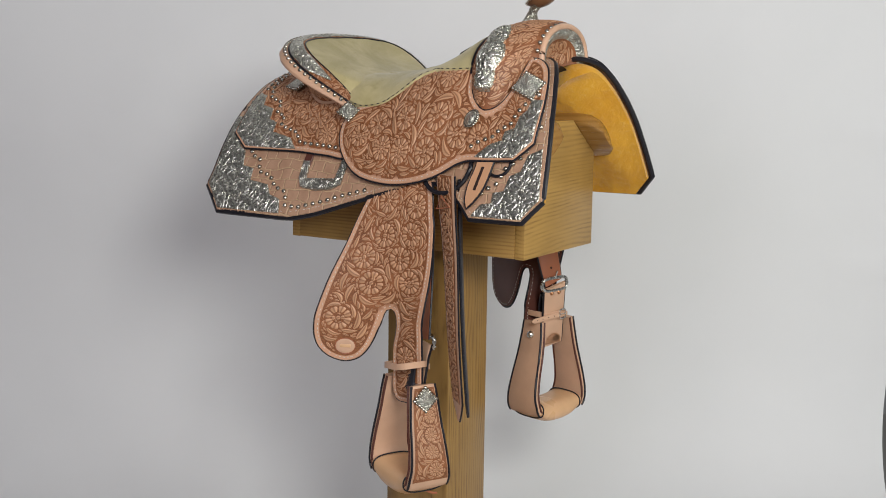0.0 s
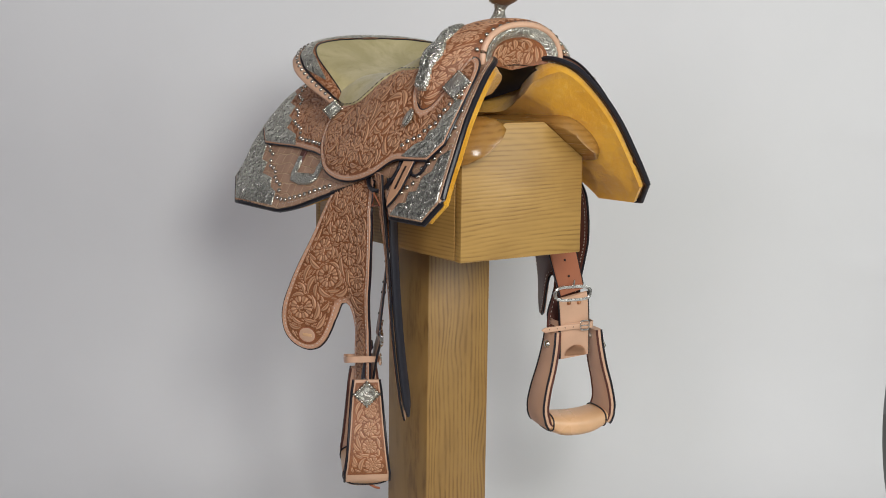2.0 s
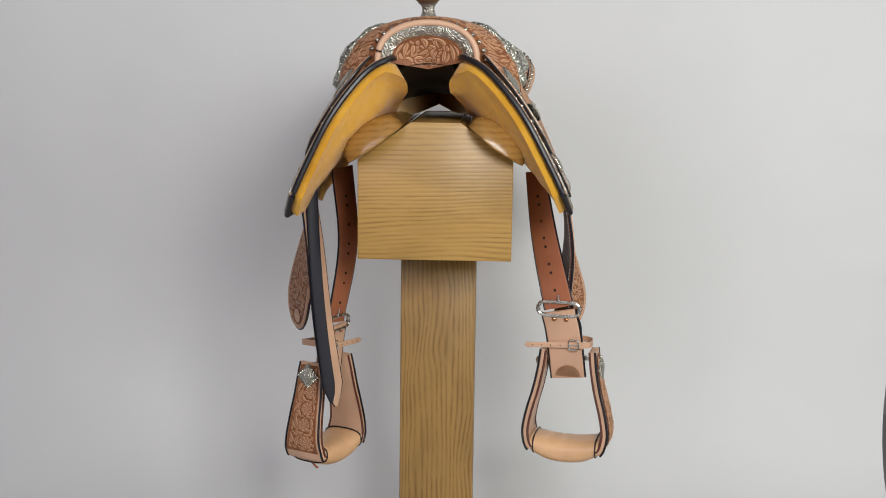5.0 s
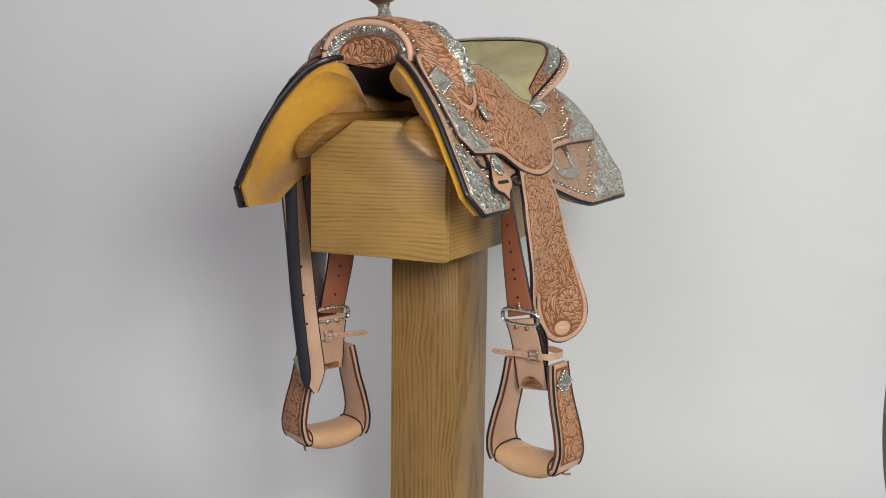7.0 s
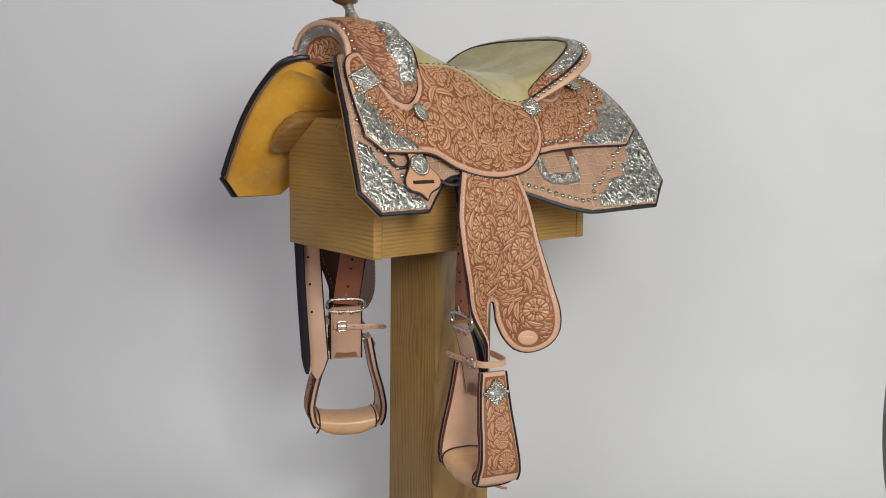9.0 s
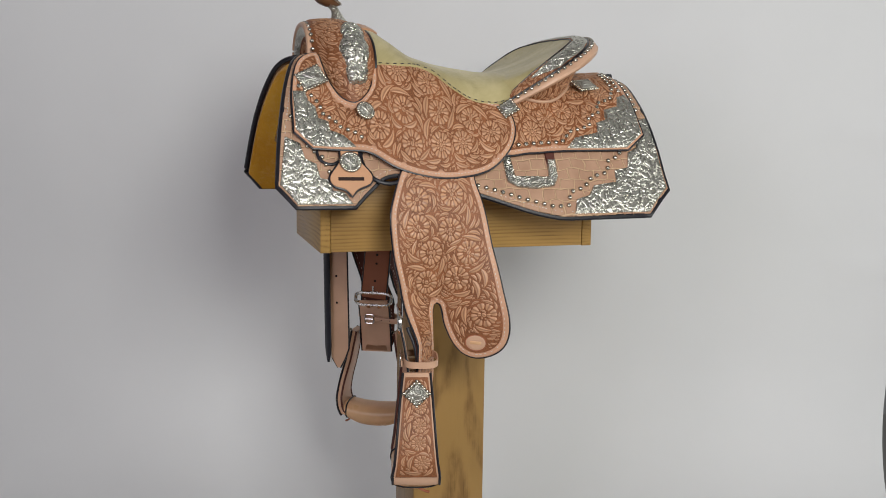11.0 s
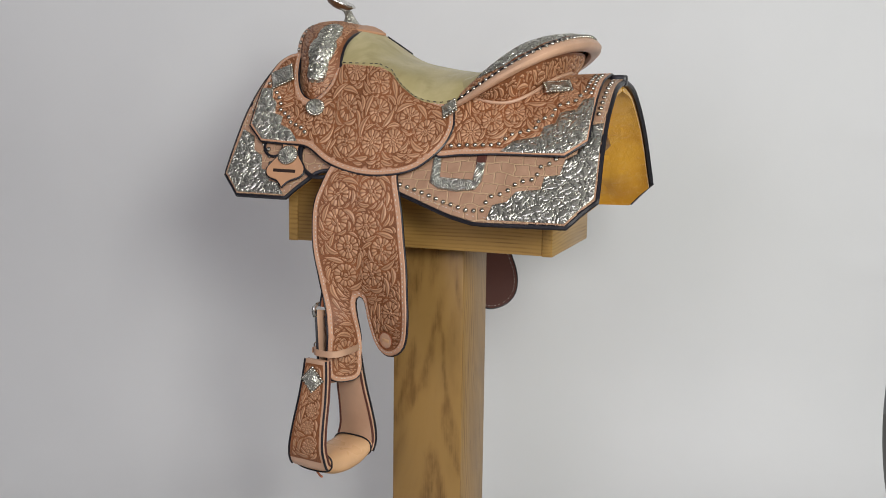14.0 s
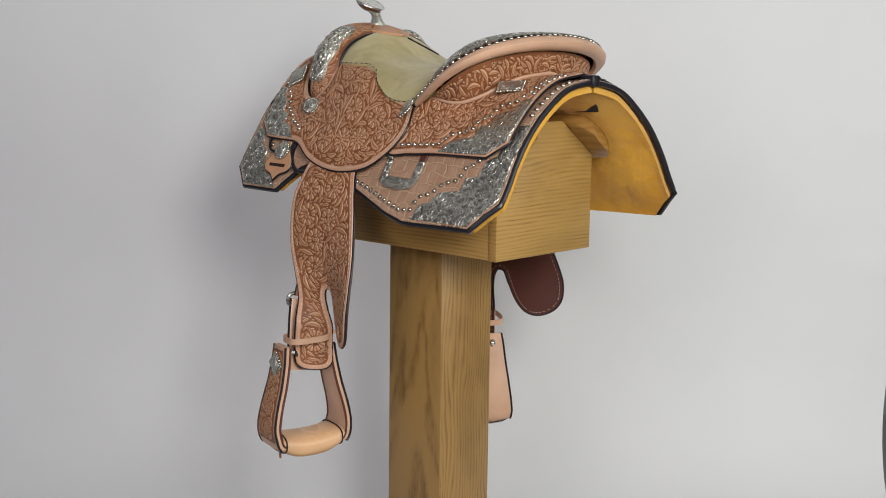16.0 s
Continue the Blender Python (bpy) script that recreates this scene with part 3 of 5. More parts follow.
def tool_rows(rows, way, parent, flower=0.014, margin=0.004, m=SEAT, lift=0.0002, seed=5, lengths=LEAVES[1:]):
    sh = sheet_rows(rows, way)
    c = Carver(field(sh, margin), seed, 0.0006).grow(flower, lengths, 110)
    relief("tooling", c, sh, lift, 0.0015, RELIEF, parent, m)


def engrave_rows(rows, way, parent, m=SEAT, seed=9, lift=0.0002, margin=0.0015, height=0.0008):
    sh = sheet_rows(rows, way)
    c = Carver(field(sh, margin), seed, 0.0005).grow(0, SCROLLS, 110, 0.2)
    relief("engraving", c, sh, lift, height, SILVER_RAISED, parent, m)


# ---------- setting ----------
def setting():
    # paper backdrop: a hanging sheet with slight waves, run out on the floor
    rows = []
    x0, x1, yb = -1.50, 1.25, 0.75
    for i in range(101):
        x = x0 + (x1 - x0) * i / 100
        wave = 0.005 * math.sin(x * 5 + 1) + 0.002 * math.sin(x * 19)
        near = max(0.0, (x - 1.02) / 0.17)
        row = []
        for j in range(72):
            z = 2.9 - j * 0.035
            if z > 0.42:
                y = yb + wave * (0.6 + 0.4 * math.sin(z * 3)) - 0.004 * near ** 2
                for zk, d in ((1.0, 0.012), (0.635, 0.010)):
                    y -= d * math.exp(-((z - zk + 0.1 * (x - 1.1)) / 0.03) ** 2) * min(1.0, near * 1.5)
                fold = min(1.0, max(0.0, (0.48 - z) / 0.06))
                row.append((x - 0.004 * fold * max(0.0, (x - 1.1) / 0.15), y, z))
        for k in range(1, 13):
            a = k / 12 * math.pi / 2
            row.append((x - (0.004 + 0.10 * k / 12) * max(0.0, (x - 1.1) / 0.15), yb - 0.4 * (1 - math.cos(a)), 0.405 - 0.4 * math.sin(a)))
        row.append((x, -0.6, 0.005))
        rows.append(row)
    sheet = part("backdrop", loft(rows), PAPER)
    tagged(sheet, "white paper backdrop with slight waves and creases", "backdrop", kind="structure")
    for name, b, mat, lab in (
            ("floor", (-3.2, 3.2, -4.2, 1.6, -0.1, 0.0), FLOOR, "plain grey studio floor"),
            ("ceiling", (-3.2, 3.2, -4.2, 1.6, 3.2, 3.3), CEIL, "plain grey studio ceiling"),
            ("wall_north", (-3.2, 3.2, 1.5, 1.6, 0.0, 3.2), WALL, "plain grey studio wall behind the backdrop"),
            ("wall_south", (-3.2, 3.2, -4.3, -4.2, 0.0, 3.2), WALL, "plain grey studio wall"),
            ("wall_east", (3.2, 3.3, -4.2, 1.6, 0.0, 3.2), WALL, "plain grey studio wall"),
            ("wall_west", (-3.3, -3.2, -4.2, 1.6, 0.0, 3.2), WALL, "plain grey studio wall")):
        tagged(part(name, box(*b, bevel=0), mat, smooth=False), lab, name.split("_")[0], kind="structure")


# ---------- stand ----------
def build_stand():
    st = thing("saddle_stand", "varnished oak saddle stand, chamfered box on a square post", "saddle stand")
    W, H0, H1, H2, T = 0.143, 0.80, 0.986, 1.055, 0.046
    hexa = [(-W, H0), (W, H0), (W, H1), (T, H2), (-T, H2), (-W, H1)]
    for a, b in ((0.258, 0.278), (-0.278, -0.258)):
        part("end_panel", prism(hexa, 0, a, b, 0.0015), OAK_Y, st)
    for s in (1, -1):
        part("side_board", box(-0.2575, 0.2575, s * W - (0.021 if s > 0 else 0.001), s * W + (0.001 if s < 0 else -0.001) + (0.02 if s < 0 else 0), H0 + 0.001, H1 - 0.002), OAK_X, st)
        n = Vector((0, H2 - H1, W - T)).normalized()
        c = Vector((0, (W + T) / 2, (H1 + H2) / 2)) - n * 0.011
        q = Matrix(((1, 0, 0, 0), (0, n.z, n.y, c.y), (0, -n.y, n.z, c.z), (0, 0, 0, 1)))
        if s < 0:
            q = Matrix.Diagonal((1, -1, 1, 1)) @ q
        part("slant_board", box(-0.2575, 0.2575, -0.058, 0.058, -0.009, 0.009), OAK_X, st, m=q)
    part("top_board", box(-0.2575, 0.2575, -T + 0.002, T - 0.002, H2 - 0.02, H2 - 0.001), OAK_X, st)
    part("bottom_board", box(-0.2575, 0.2575, -W + 0.022, W - 0.022, H0 + 0.002, H0 + 0.02), OAK_X, st)
    part("post", box(-0.079, 0.073, -0.0765, 0.0765, 0.03, 0.7995, 0.005), OAK_Z, st)
    part("base_plate", box(-0.30, 0.30, -0.28, 0.28, 0.006, 0.03, 0.006), OAK_X, st)
    # rounded rests on the slants, shaped like a horse's back
    for s in (1, -1):
        rows = []
        for i in range(41):
            t = i / 40
            x = -0.325 + 0.65 * t
            k = min(1.0, (1 - abs(2 * t - 1)) / 0.16)
            k = max(0.02, math.sqrt(max(0.0, 1 - (1 - k) ** 2)))
            n, d = Vector((0, s * 0.58, 0.815)), Vector((0, s * 0.815, -0.58))
            c = Vector((x, s * 0.098, 1.018)) + d * 0.012
            row = []
            for a in range(20):
                th = a * 2 * math.pi / 20
                ca, sa = math.cos(th), math.sin(th)
                w = 0.062 * math.copysign(abs(ca) ** 0.8, ca) * (0.45 + 0.55 * k)
                h = 0.042 * math.copysign(abs(sa) ** 0.8, sa) * k if sa > 0 else 0.004 * sa
                row.append(c + d * w + n * (h + 0.004))
            rows.append(row)
        part("back_rest", loft(rows, closed_v=True, caps=True), OAK_PAD, st, "glossy rounded wooden rest")
    return st


# ---------- small fittings ----------
def concho(kind, f, x, z, size, turn, side, parent, lift, wide=1.0, yaw=0.0):
    """A silver concho on a surface: an engraved plate in a rope of beads."""
    p, nrm = frame_at(f, x, drop(f, x, z), side)
    nrm = Matrix.Rotation(radians(-yaw * side), 3, "Z") @ nrm
    q = SEAT @ Matrix.Translation(p + nrm * (lift + 0.012 * abs(math.sin(radians(yaw))))) @ facing(nrm, turn * side)
    return concho_at(kind, q, size, parent, wide)


def facing(nrm, turn):
    """Axes with z along nrm and y as near up as may be."""
    zz = nrm.normalized()
    xx = Vector((0, 0, 1)).cross(zz).normalized()
    yy = zz.cross(xx)
    return Matrix((xx, yy, zz)).transposed().to_4x4() @ Matrix.Rotation(radians(turn), 4, "Z")


def concho_at(kind, q, size, parent, wide=1.0):
    size = size * 1.08
    a, b = size * wide, size
    if kind == "round":
        shape = [(a * math.cos(k * math.pi / 12), b * math.sin(k * math.pi / 12)) for k in range(24)]
    else:
        shape = [(a, b), (-a, b), (-a, -b), (a, -b)]
    bm = bmesh.new()
    uvl = bm.loops.layers.uv.new("UVMap")
    rings = [[bm.verts.new((x * s, y * s, h)) for x, y in shape] for s, h in ((1.05, -0.002), (1.0, 0.004), (0.86, 0.0055), (0.8, 0.0048), (0.4, 0.0068))]
    for r0, r1 in zip(rings, rings[1:]):
        for k in range(len(shape)):
            bm.faces.new((r0[k], r0[(k + 1) % len(shape)], r1[(k + 1) % len(shape)], r1[k]))
    bm.faces.new(rings[-1])
    for face in bm.faces:
        for lp in face.loops:
            lp[uvl].uv = (lp.vert.co.x + 0.3, lp.vert.co.y)
    c = part("concho", bm, SILVER_CHIP, parent, "engraved silver concho", m=q)
    ring = []
    n = len(shape)
    for k in range(n):
        p0, p1 = Vector((*shape[k], 0)), Vector((*shape[(k + 1) % n], 0))
        steps = max(1, round((p1 - p0).length / 0.0062))
        ring += [p0.lerp(p1, i / steps) * 1.08 for i in range(steps)]
    part("bead_edge", domes([(q @ (p + Vector((0, 0, 0.001))), q.to_3x3() @ Vector((0, 0, 1))) for p in ring], 0.0037), STUD, c)
    return c


def piece(name, outline, f, mat, parent, side, label="", thick=0.004, lift=0.0, gap=0.008, border=0.008, edge=True, seam=True, m=SEAT, edge_r=0.0022):
    """A leather piece with its dark burnished edge and a row of stitches."""
    ob = part(name, panel(outline, f, side, thick, lift, gap, border), mat, parent, label, m=m)
    if edge:
        part("edge", tube(on(f, spaced(outline, 0.006), lift + thick * 0.35, side), edge_r, closed=True, sides=6), BLACK, ob, "black burnished edge", m=m)
    if seam:
        part("stitching", stitches(f, inward(spaced(outline, 0.006), 0.0055), lift + thick, side), THREAD, ob, m=m)
    if mat is TOOLED:
        tool_panel(name, outline, f, side, lift + thick, ob)
    return ob


def silver(name, outline, f, parent, side, lift, m=SEAT):
    ob = part(name, panel(outline, f, side, 0.0022, lift, 0.007, 0.0, 0.0012), SILVER, parent, "engraved silver corner plate", m=m)
    key = (name, round(outline[0].x, 3))
    if key not in PATTERNS:
        PATTERNS[key] = Carver(inward(spaced(outline, 0.006), 0.002), 17, 0.0005).grow(0, SCROLLS, 130, 0.2)
    relief("engraving", PATTERNS[key], sheet_on(f, outline, side), lift + 0.0022, 0.0007, SILVER_RAISED, ob, m)
    return ob


def studs(f, pts, gap, lift, side, parent, r=0.0048, hard=True):
    line = spline([(p[0], p[1], 1) if hard else p for p in laid(f, pts)], closed=False, steps=12)
    stud_objects(stud_places(f, line, gap, lift, side), r, parent)


SKIRT_LINE = [(.262, 1.188), (.305, 1.174), (.336, 1.127), (.352, 1.068), (.362, 1.010), (.371, .938, 1), (.338, .901, 1), (.232, .900, 1), (.200, .930), (.170, .952), (.12, .955), (.06, .940),
              (-.018, .915), (-.103, .887), (-.165, .873, 1), (-.338, .877, 1), (-.386, .923, 1), (-.380, 1.022), (-.376, 1.09), (-.372, 1.14, 1), (-.22, 1.14, 1), (.10, 1.13), (.2, 1.16)]


def build_skirt(s, sad):
    line = spline(laid(SKIRT_S, SKIRT_LINE))
    sk = part("skirt", panel(line, SKIRT_S, s, 0.0055, -0.0005, 0.010, 0.0), REPTILE, sad, "tan leather skirt with reptile print", m=SEAT)
    part("edge", tube(on(SKIRT_S, spaced(line, 0.007), -0.0015, s), 0.0055, closed=True, sides=8), BLACK, sk, "black bound edge", m=SEAT)
    part("stitching", stitches(SKIRT_S, inward(spaced(line, 0.006), 0.008), 0.0052, s), THREAD, sk, m=SEAT)
    # woolly lining, thick under the bars and uneven
    bm = panel(inward(spaced(line, 0.009), 0.004), SKIRT_S, s, 0.012, -0.017, 0.009, 0.0, 0.005)
    bm.verts.ensure_lookup_table()
    bm.verts.index_update()
    pos = np.array([v.co[:] for v in bm.verts])
    rims = np.array([v.index for v in bm.verts if v.index % 2 and any(len(f.verts) == 4 for f in v.link_faces) and (v.co.z < 1.10 or abs(v.co.x) > 0.30)])
    for i in range(1, len(pos), 2):
        up, low = Vector(pos[i - 1]), Vector(pos[i])
        n = (up - low).normalized()
        far = float(np.sqrt(((pos[rims] - pos[i]) ** 2).sum(1).min()))
        deep = float(np.interp(up.z, [.87, .90, .95, 1.0, 1.04, 1.08, 1.12, 1.16, 1.19], [.014, .018, .025, .032, .042, .055, .058, .050, .034]))
        thin = float(np.interp(up.x, [-.39, -.15, .10], [.5, .65, 1.0]))
        deep *= 1 + (thin - 1) * min(1.0, max(0.0, (up.z - 0.95) / 0.12))
        deep = 0.008 + max(0.0, deep - 0.008) * min(1.0, far / 0.070) ** 0.8
        bm.verts[i].co = up - n * deep
    inner = [v for v in bm.verts if v.index % 2 and not any(len(g.verts) == 4 for g in v.link_faces)]
    for _ in range(6):
        bmesh.ops.smooth_vert(bm, verts=inner, factor=0.5, use_axis_x=True, use_axis_y=True, use_axis_z=True)
    for v in inner:
        v.co += (v.co - Vector(pos[v.index - 1])).normalized() * (noise.noise(v.co * 36) * 0.0026 + noise.noise(v.co * 110) * 0.0020)
    part("fleece_lining", bm, FLEECE, sk, "golden yellow woolly fleece lining", m=SEAT)
    # silver corners
    silver("silver_corner", spline([(a, b, 1) for a, b in laid(SKIRT_S, [(.352, 1.025), (.367, .940), (.337, .9045), (.236, .9035), (.252, .925), (.272, .928), (.272, .946), (.293, .950), (.298, .975), (.318, .985), (.325, 1.012)])]), SKIRT_S, sk, s, 0.005)
    silver("silver_corner", spline([(a, b, 1) for a, b in laid(SKIRT_S, [(-.376, 1.055), (-.382, .925), (-.337, .881), (-.188, .879), (-.196, .905), (-.222, .912), (-.236, .930), (-.282, .936), (-.284, .958), (-.312, .963), (-.318, .99), (-.338, 1.0), (-.345, 1.05)])]), SKIRT_S, sk, s, 0.005)
    studs(SKIRT_S, [(.338, 1.06), (.328, 1.040), (.318, 1.012), (.302, .998), (.284, .985), (.278, .962), (.256, .950), (.240, .935)], 0.0165, 0.006, s, sk)
    studs(SKIRT_S, [(.318, 1.125), (.336, 1.078)], 0.0165, 0.006, s, sk)
    studs(SKIRT_S, [(-.005, .932), (-.095, .906), (-.150, .892), (-.178, .894), (-.186, .918), (-.215, .926), (-.236, .946), (-.268, .953), (-.274, .975), (-.30, .985), (-.305, 1.01)], 0.0165, 0.006, s, sk)
    studs(SKIRT_S, [(-.362, 1.128), (-.362, 1.062)], 0.0165, 0.006, s, sk)
    # silver keeper plate for the rear strap
    line = spline([(a, b, 1) for a, b in laid(SKIRT_S, [(-.062, .985), (-.077, .985), (-.082, .948), (-.148, .946), (-.150, .978), (-.167, .978), (-.166, .945), (-.156, .929), (-.120, .924), (-.082, .928), (-.064, .938)])], steps=4)
    part("strap_plate", panel(line, SKIRT_S, s, 0.004, 0.006, 0.006, 0.0, 0.0015), SILVER_CHIP, sk, "engraved silver strap plate", m=SEAT)
    line = spline([(a, b, 1) for a, b in laid(SKIRT_S, [(-.146, 1.01), (-.168, 1.01), (-.166, .968), (-.149, .968)])], steps=4)
    part("plate_hanger", panel(line, SKIRT_S, s, 0.003, 0.006, 0.008, 0.0), LINING, sk, "brown leather hanger", m=SEAT)
    # rigging ring and its leather
    ring = [(0.165 + 0.05 * math.cos(a), 0.985 + 0.048 * math.sin(a)) for a in np.linspace(0, 2 * math.pi, 33)[:-1]]
    part("rigging_ring", tube(on(SKIRT_S, [Vector(q) for q in laid(SKIRT_S, ring)], 0.009, s), 0.0042, closed=True), BLACK, sk, "dark leather-covered rigging ring", m=SEAT)
    ring = [(0.272 + 0.024 * math.cos(a), 0.995 + 0.022 * math.sin(a)) for a in np.linspace(0, 2 * math.pi, 25)[:-1]]
    part("strap_ring", tube(on(SKIRT_S, [Vector(q) for q in laid(SKIRT_S, ring)], 0.008, s), 0.003, closed=True), BLACK, sk, "small dark strap ring", m=SEAT)
    # strap keeper: a shield with a concho on the near side, a slim slotted loop on the off side
    if s > 0:
        line = [(.252, 1.01), (.256, .978), (.277, .950), (.272, .934), (.250, .926), (.238, .914, 1), (.226, .926), (.202, .936), (.198, .952), (.218, .978), (.222, 1.01)]
        slot = [(.262, .948), (.214, .947), (.214, .941), (.262, .942)]
    else:
        line = [(.262, 1.02), (.262, .985), (.255, .950), (.241, .927), (.229, .914, 1), (.222, .930), (.222, .955), (.228, .985), (.230, 1.02)]
        slot = [(.248, .985), (.242, .985), (.235, .945), (.241, .945)]
    line = spline(laid(SKIRT_S, line))
    kp = part("latigo_keeper", panel(line, SKIRT_S, s, 0.005, 0.010, 0.006, 0.005), RELIEF, sk, "tan leather strap keeper with slot", m=SEAT)
    part("edge", tube(on(SKIRT_S, spaced(line, 0.005), 0.012, s), 0.0022, closed=True, sides=6), BLACK, kp, m=SEAT)
    slot = spline([(a, b, 1) for a, b in laid(SKIRT_S, slot)], steps=4)
    part("slot", panel(slot, SKIRT_S, s, 0.001, 0.0148, 0.006, 0.0, 0.0004), HOLE, kp, m=SEAT)
    if s > 0:
        concho("round", SKIRT_S, .237, .973, 0.0150, 0, s, kp, 0.016)
    return sk


def build_jockeys(s, sad):
    rear = spline(laid(SEAT_S, [(-.05, 1.06), (-.06, .995), (-.12, .995), (-.195, .999), (-.317, 1.000, 1), (-.356, 1.028, 1), (-.352, 1.104), (-.347, 1.16, 1), (-.2, 1.16, 1), (-.10, 1.12)]))
    rj = piece("rear_jockey", rear, SEAT_S, TOOLED, sad, s, "floral-tooled tan leather rear jockey", 0.0045, -0.004, edge_r=0.0023)
    silver("silver_corner", spline([(a, b, 1) for a, b in laid(SEAT_S, [(-.352, 1.085), (-.352, 1.030), (-.315, 1.0035), (-.192, 1.002), (-.214, 1.022), (-.262, 1.032), (-.266, 1.05), (-.286, 1.056), (-.290, 1.075), (-.32, 1.082), (-.328, 1.10), (-.347, 1.105)])]), SEAT_S, rj, s, 0.0005)
    studs(SEAT_S, [(-.095, 1.009), (-.185, 1.014), (-.206, 1.033), (-.25, 1.044), (-.254, 1.062), (-.276, 1.068), (-.28, 1.087), (-.312, 1.096), (-.326, 1.115), (-.328, 1.145)], 0.0155, 0.001, s, rj)
    studs(SEAT_S, [(-.338, 1.112), (-.338, 1.148)], 0.0155, 0.001, s, rj)
    concho("square", SEAT_S, -.269, 1.118, 0.0130, 8, s, rj, 0.002, 1.55, -25)
    seat = spline(laid(SEAT_S, [(.274, 1.178), (.300, 1.172), (.320, 1.150), (.333, 1.10), (.336, 1.033, 1), (.303, 1.003, 1), (.225, .999), (.195, .994), (.153, .970), (.099, .953), (.035, .949), (-.028, .962), (-.075, 1.000),
                               (-.092, 1.040), (-.084, 1.078, 1), (-.05, 1.088), (-.01, 1.10), (.03, 1.125), (.08, 1.165, 1), (.176, 1.185, 1), (.178, 1.128), (.190, 1.103), (.213, 1.086), (.242, 1.098), (.261, 1.130), (.270, 1.165)]))
    sj = piece("seat_jockey", seat, SEAT_S, TOOLED, sad, s, "floral-tooled tan leather seat jockey", 0.005, 0.0025, edge_r=0.0023)
    silver("silver_corner", spline([(a, b, 1) for a, b in laid(SEAT_S, [(.331, 1.105), (.3325, 1.036), (.302, 1.0065), (.222, 1.0035), (.245, 1.026), (.268, 1.034), (.270, 1.050), (.288, 1.056), (.292, 1.078), (.304, 1.088), (.308, 1.106)])]), SEAT_S, sj, s, 0.0075)
    studs(SEAT_S, [(.318, 1.114), (.298, 1.098), (.284, 1.082), (.278, 1.062), (.258, 1.052), (.250, 1.040), (.222, 1.030), (.206, 1.018)], 0.0145, 0.0078, s, sj)
    concho("square", SEAT_S, .291, 1.127, 0.0165, 30, s, sj, 0.009, 1.15, 12)
    concho("round", SEAT_S, .203, 1.067, 0.0135, 0, s, sj, 0.008, 1.0, -28)
    concho("square", SEAT_S, -.088, 1.069, 0.0122, 40, s, sj, 0.010, 1.0, 32)


def seat_edge(x):
    return float(np.interp(x, [-.13, -.10, -.086, -.06, -.025, .0, .03, .06, .09, .19], [1.105, 1.092, 1.085, 1.079, 1.082, 1.091, 1.111, 1.137, 1.148, 1.154]))


def build_seat(sad):
    rows, stitch = [], []
    for i in range(49):
        x = 0.192 - 0.312 * i / 48
        vb = drop(SEAT_S, x, seat_edge(x))
        row = []
        for j in range(49):
            w = -1 + 2 * j / 48
            p, n = frame_at(SEAT_S, x, abs(w) * vb, -1 if w < 0 else 1)
            if abs(w) < 0.12:
                n = Vector((0, 0, 1)).lerp(n, abs(w) / 0.12).normalized()
            wrinkle = 0.0012 * noise.noise(Vector((x * 30, w * 4, 0.5)))
            row.append(p + n * (0.0112 + wrinkle if abs(w) < 0.98 else 0.003))
        rows.append(row)
    seat = part("seat", loft(rows), SUEDE, sad, "pale olive suede seat with wrinkles", m=SEAT)
    for s in (1, -1):
        line = [Vector((x, drop(SEAT_S, x, seat_edge(x) + 0.004))) for x in np.linspace(0.185, -0.085, 60)]
        part("stitching", stitches(SEAT_S, line, 0.0118, s, 0.0095, 0.006, 0.0009, closed=False), NAVY, seat, "dark thread stitching", m=SEAT)
    # tooled hand hold at the front of the seat
    for s in (1, -1):
        line = spline([(.198, .0005, 1), (.198, .036), (.180, .030), (.162, .027), (.148, .015), (.140, .0005, 1)])
        part("hand_hold", panel(line, SEAT_S, s, 0.004, 0.0112, 0.006, 0.004), RELIEF, seat, "tooled leather patch at the hand hold", m=SEAT)
    slot = [Vector((.140 - .030 * t, 0.010 + 0.04 * t)) for t in np.linspace(0, 1, 6)]
    part("hand_slot", tube(on(SEAT_S, slot, 0.0112, -1), 0.0028, sides=6), BLACK, seat, m=SEAT)


def rim(a, out=0.0, up=0.0):
    """The cantle's rim: a tilted horseshoe; out and up shift it along its own outward and upward ways."""
    c = max(0.0, math.cos(a)) ** 0.74
    x, y, z = -.086 - .207 * c, .178 * math.sin(a) + 0.047 * math.sin(2 * a), 1.090 + .132 * c
    d = Vector((-math.cos(a) * 0.85, math.sin(a), 0)).normalized()
    return Vector((x, y, z)) + d * out + Vector((0, 0, up))


def lip(a, t):
    """From the rim (t = 0) over the band to the edge of the dish (t = 1); at the sides the band faces outwards."""
    c = max(0.0, math.cos(a))
    w = 0.040 * (0.30 + 0.70 * c ** 0.6)
    return rim(a, -w * t, t * (0.038 * math.sin(a) ** 2 * c ** 0.3 - 0.004 * c) + 0.005 * math.sin(math.pi * t))


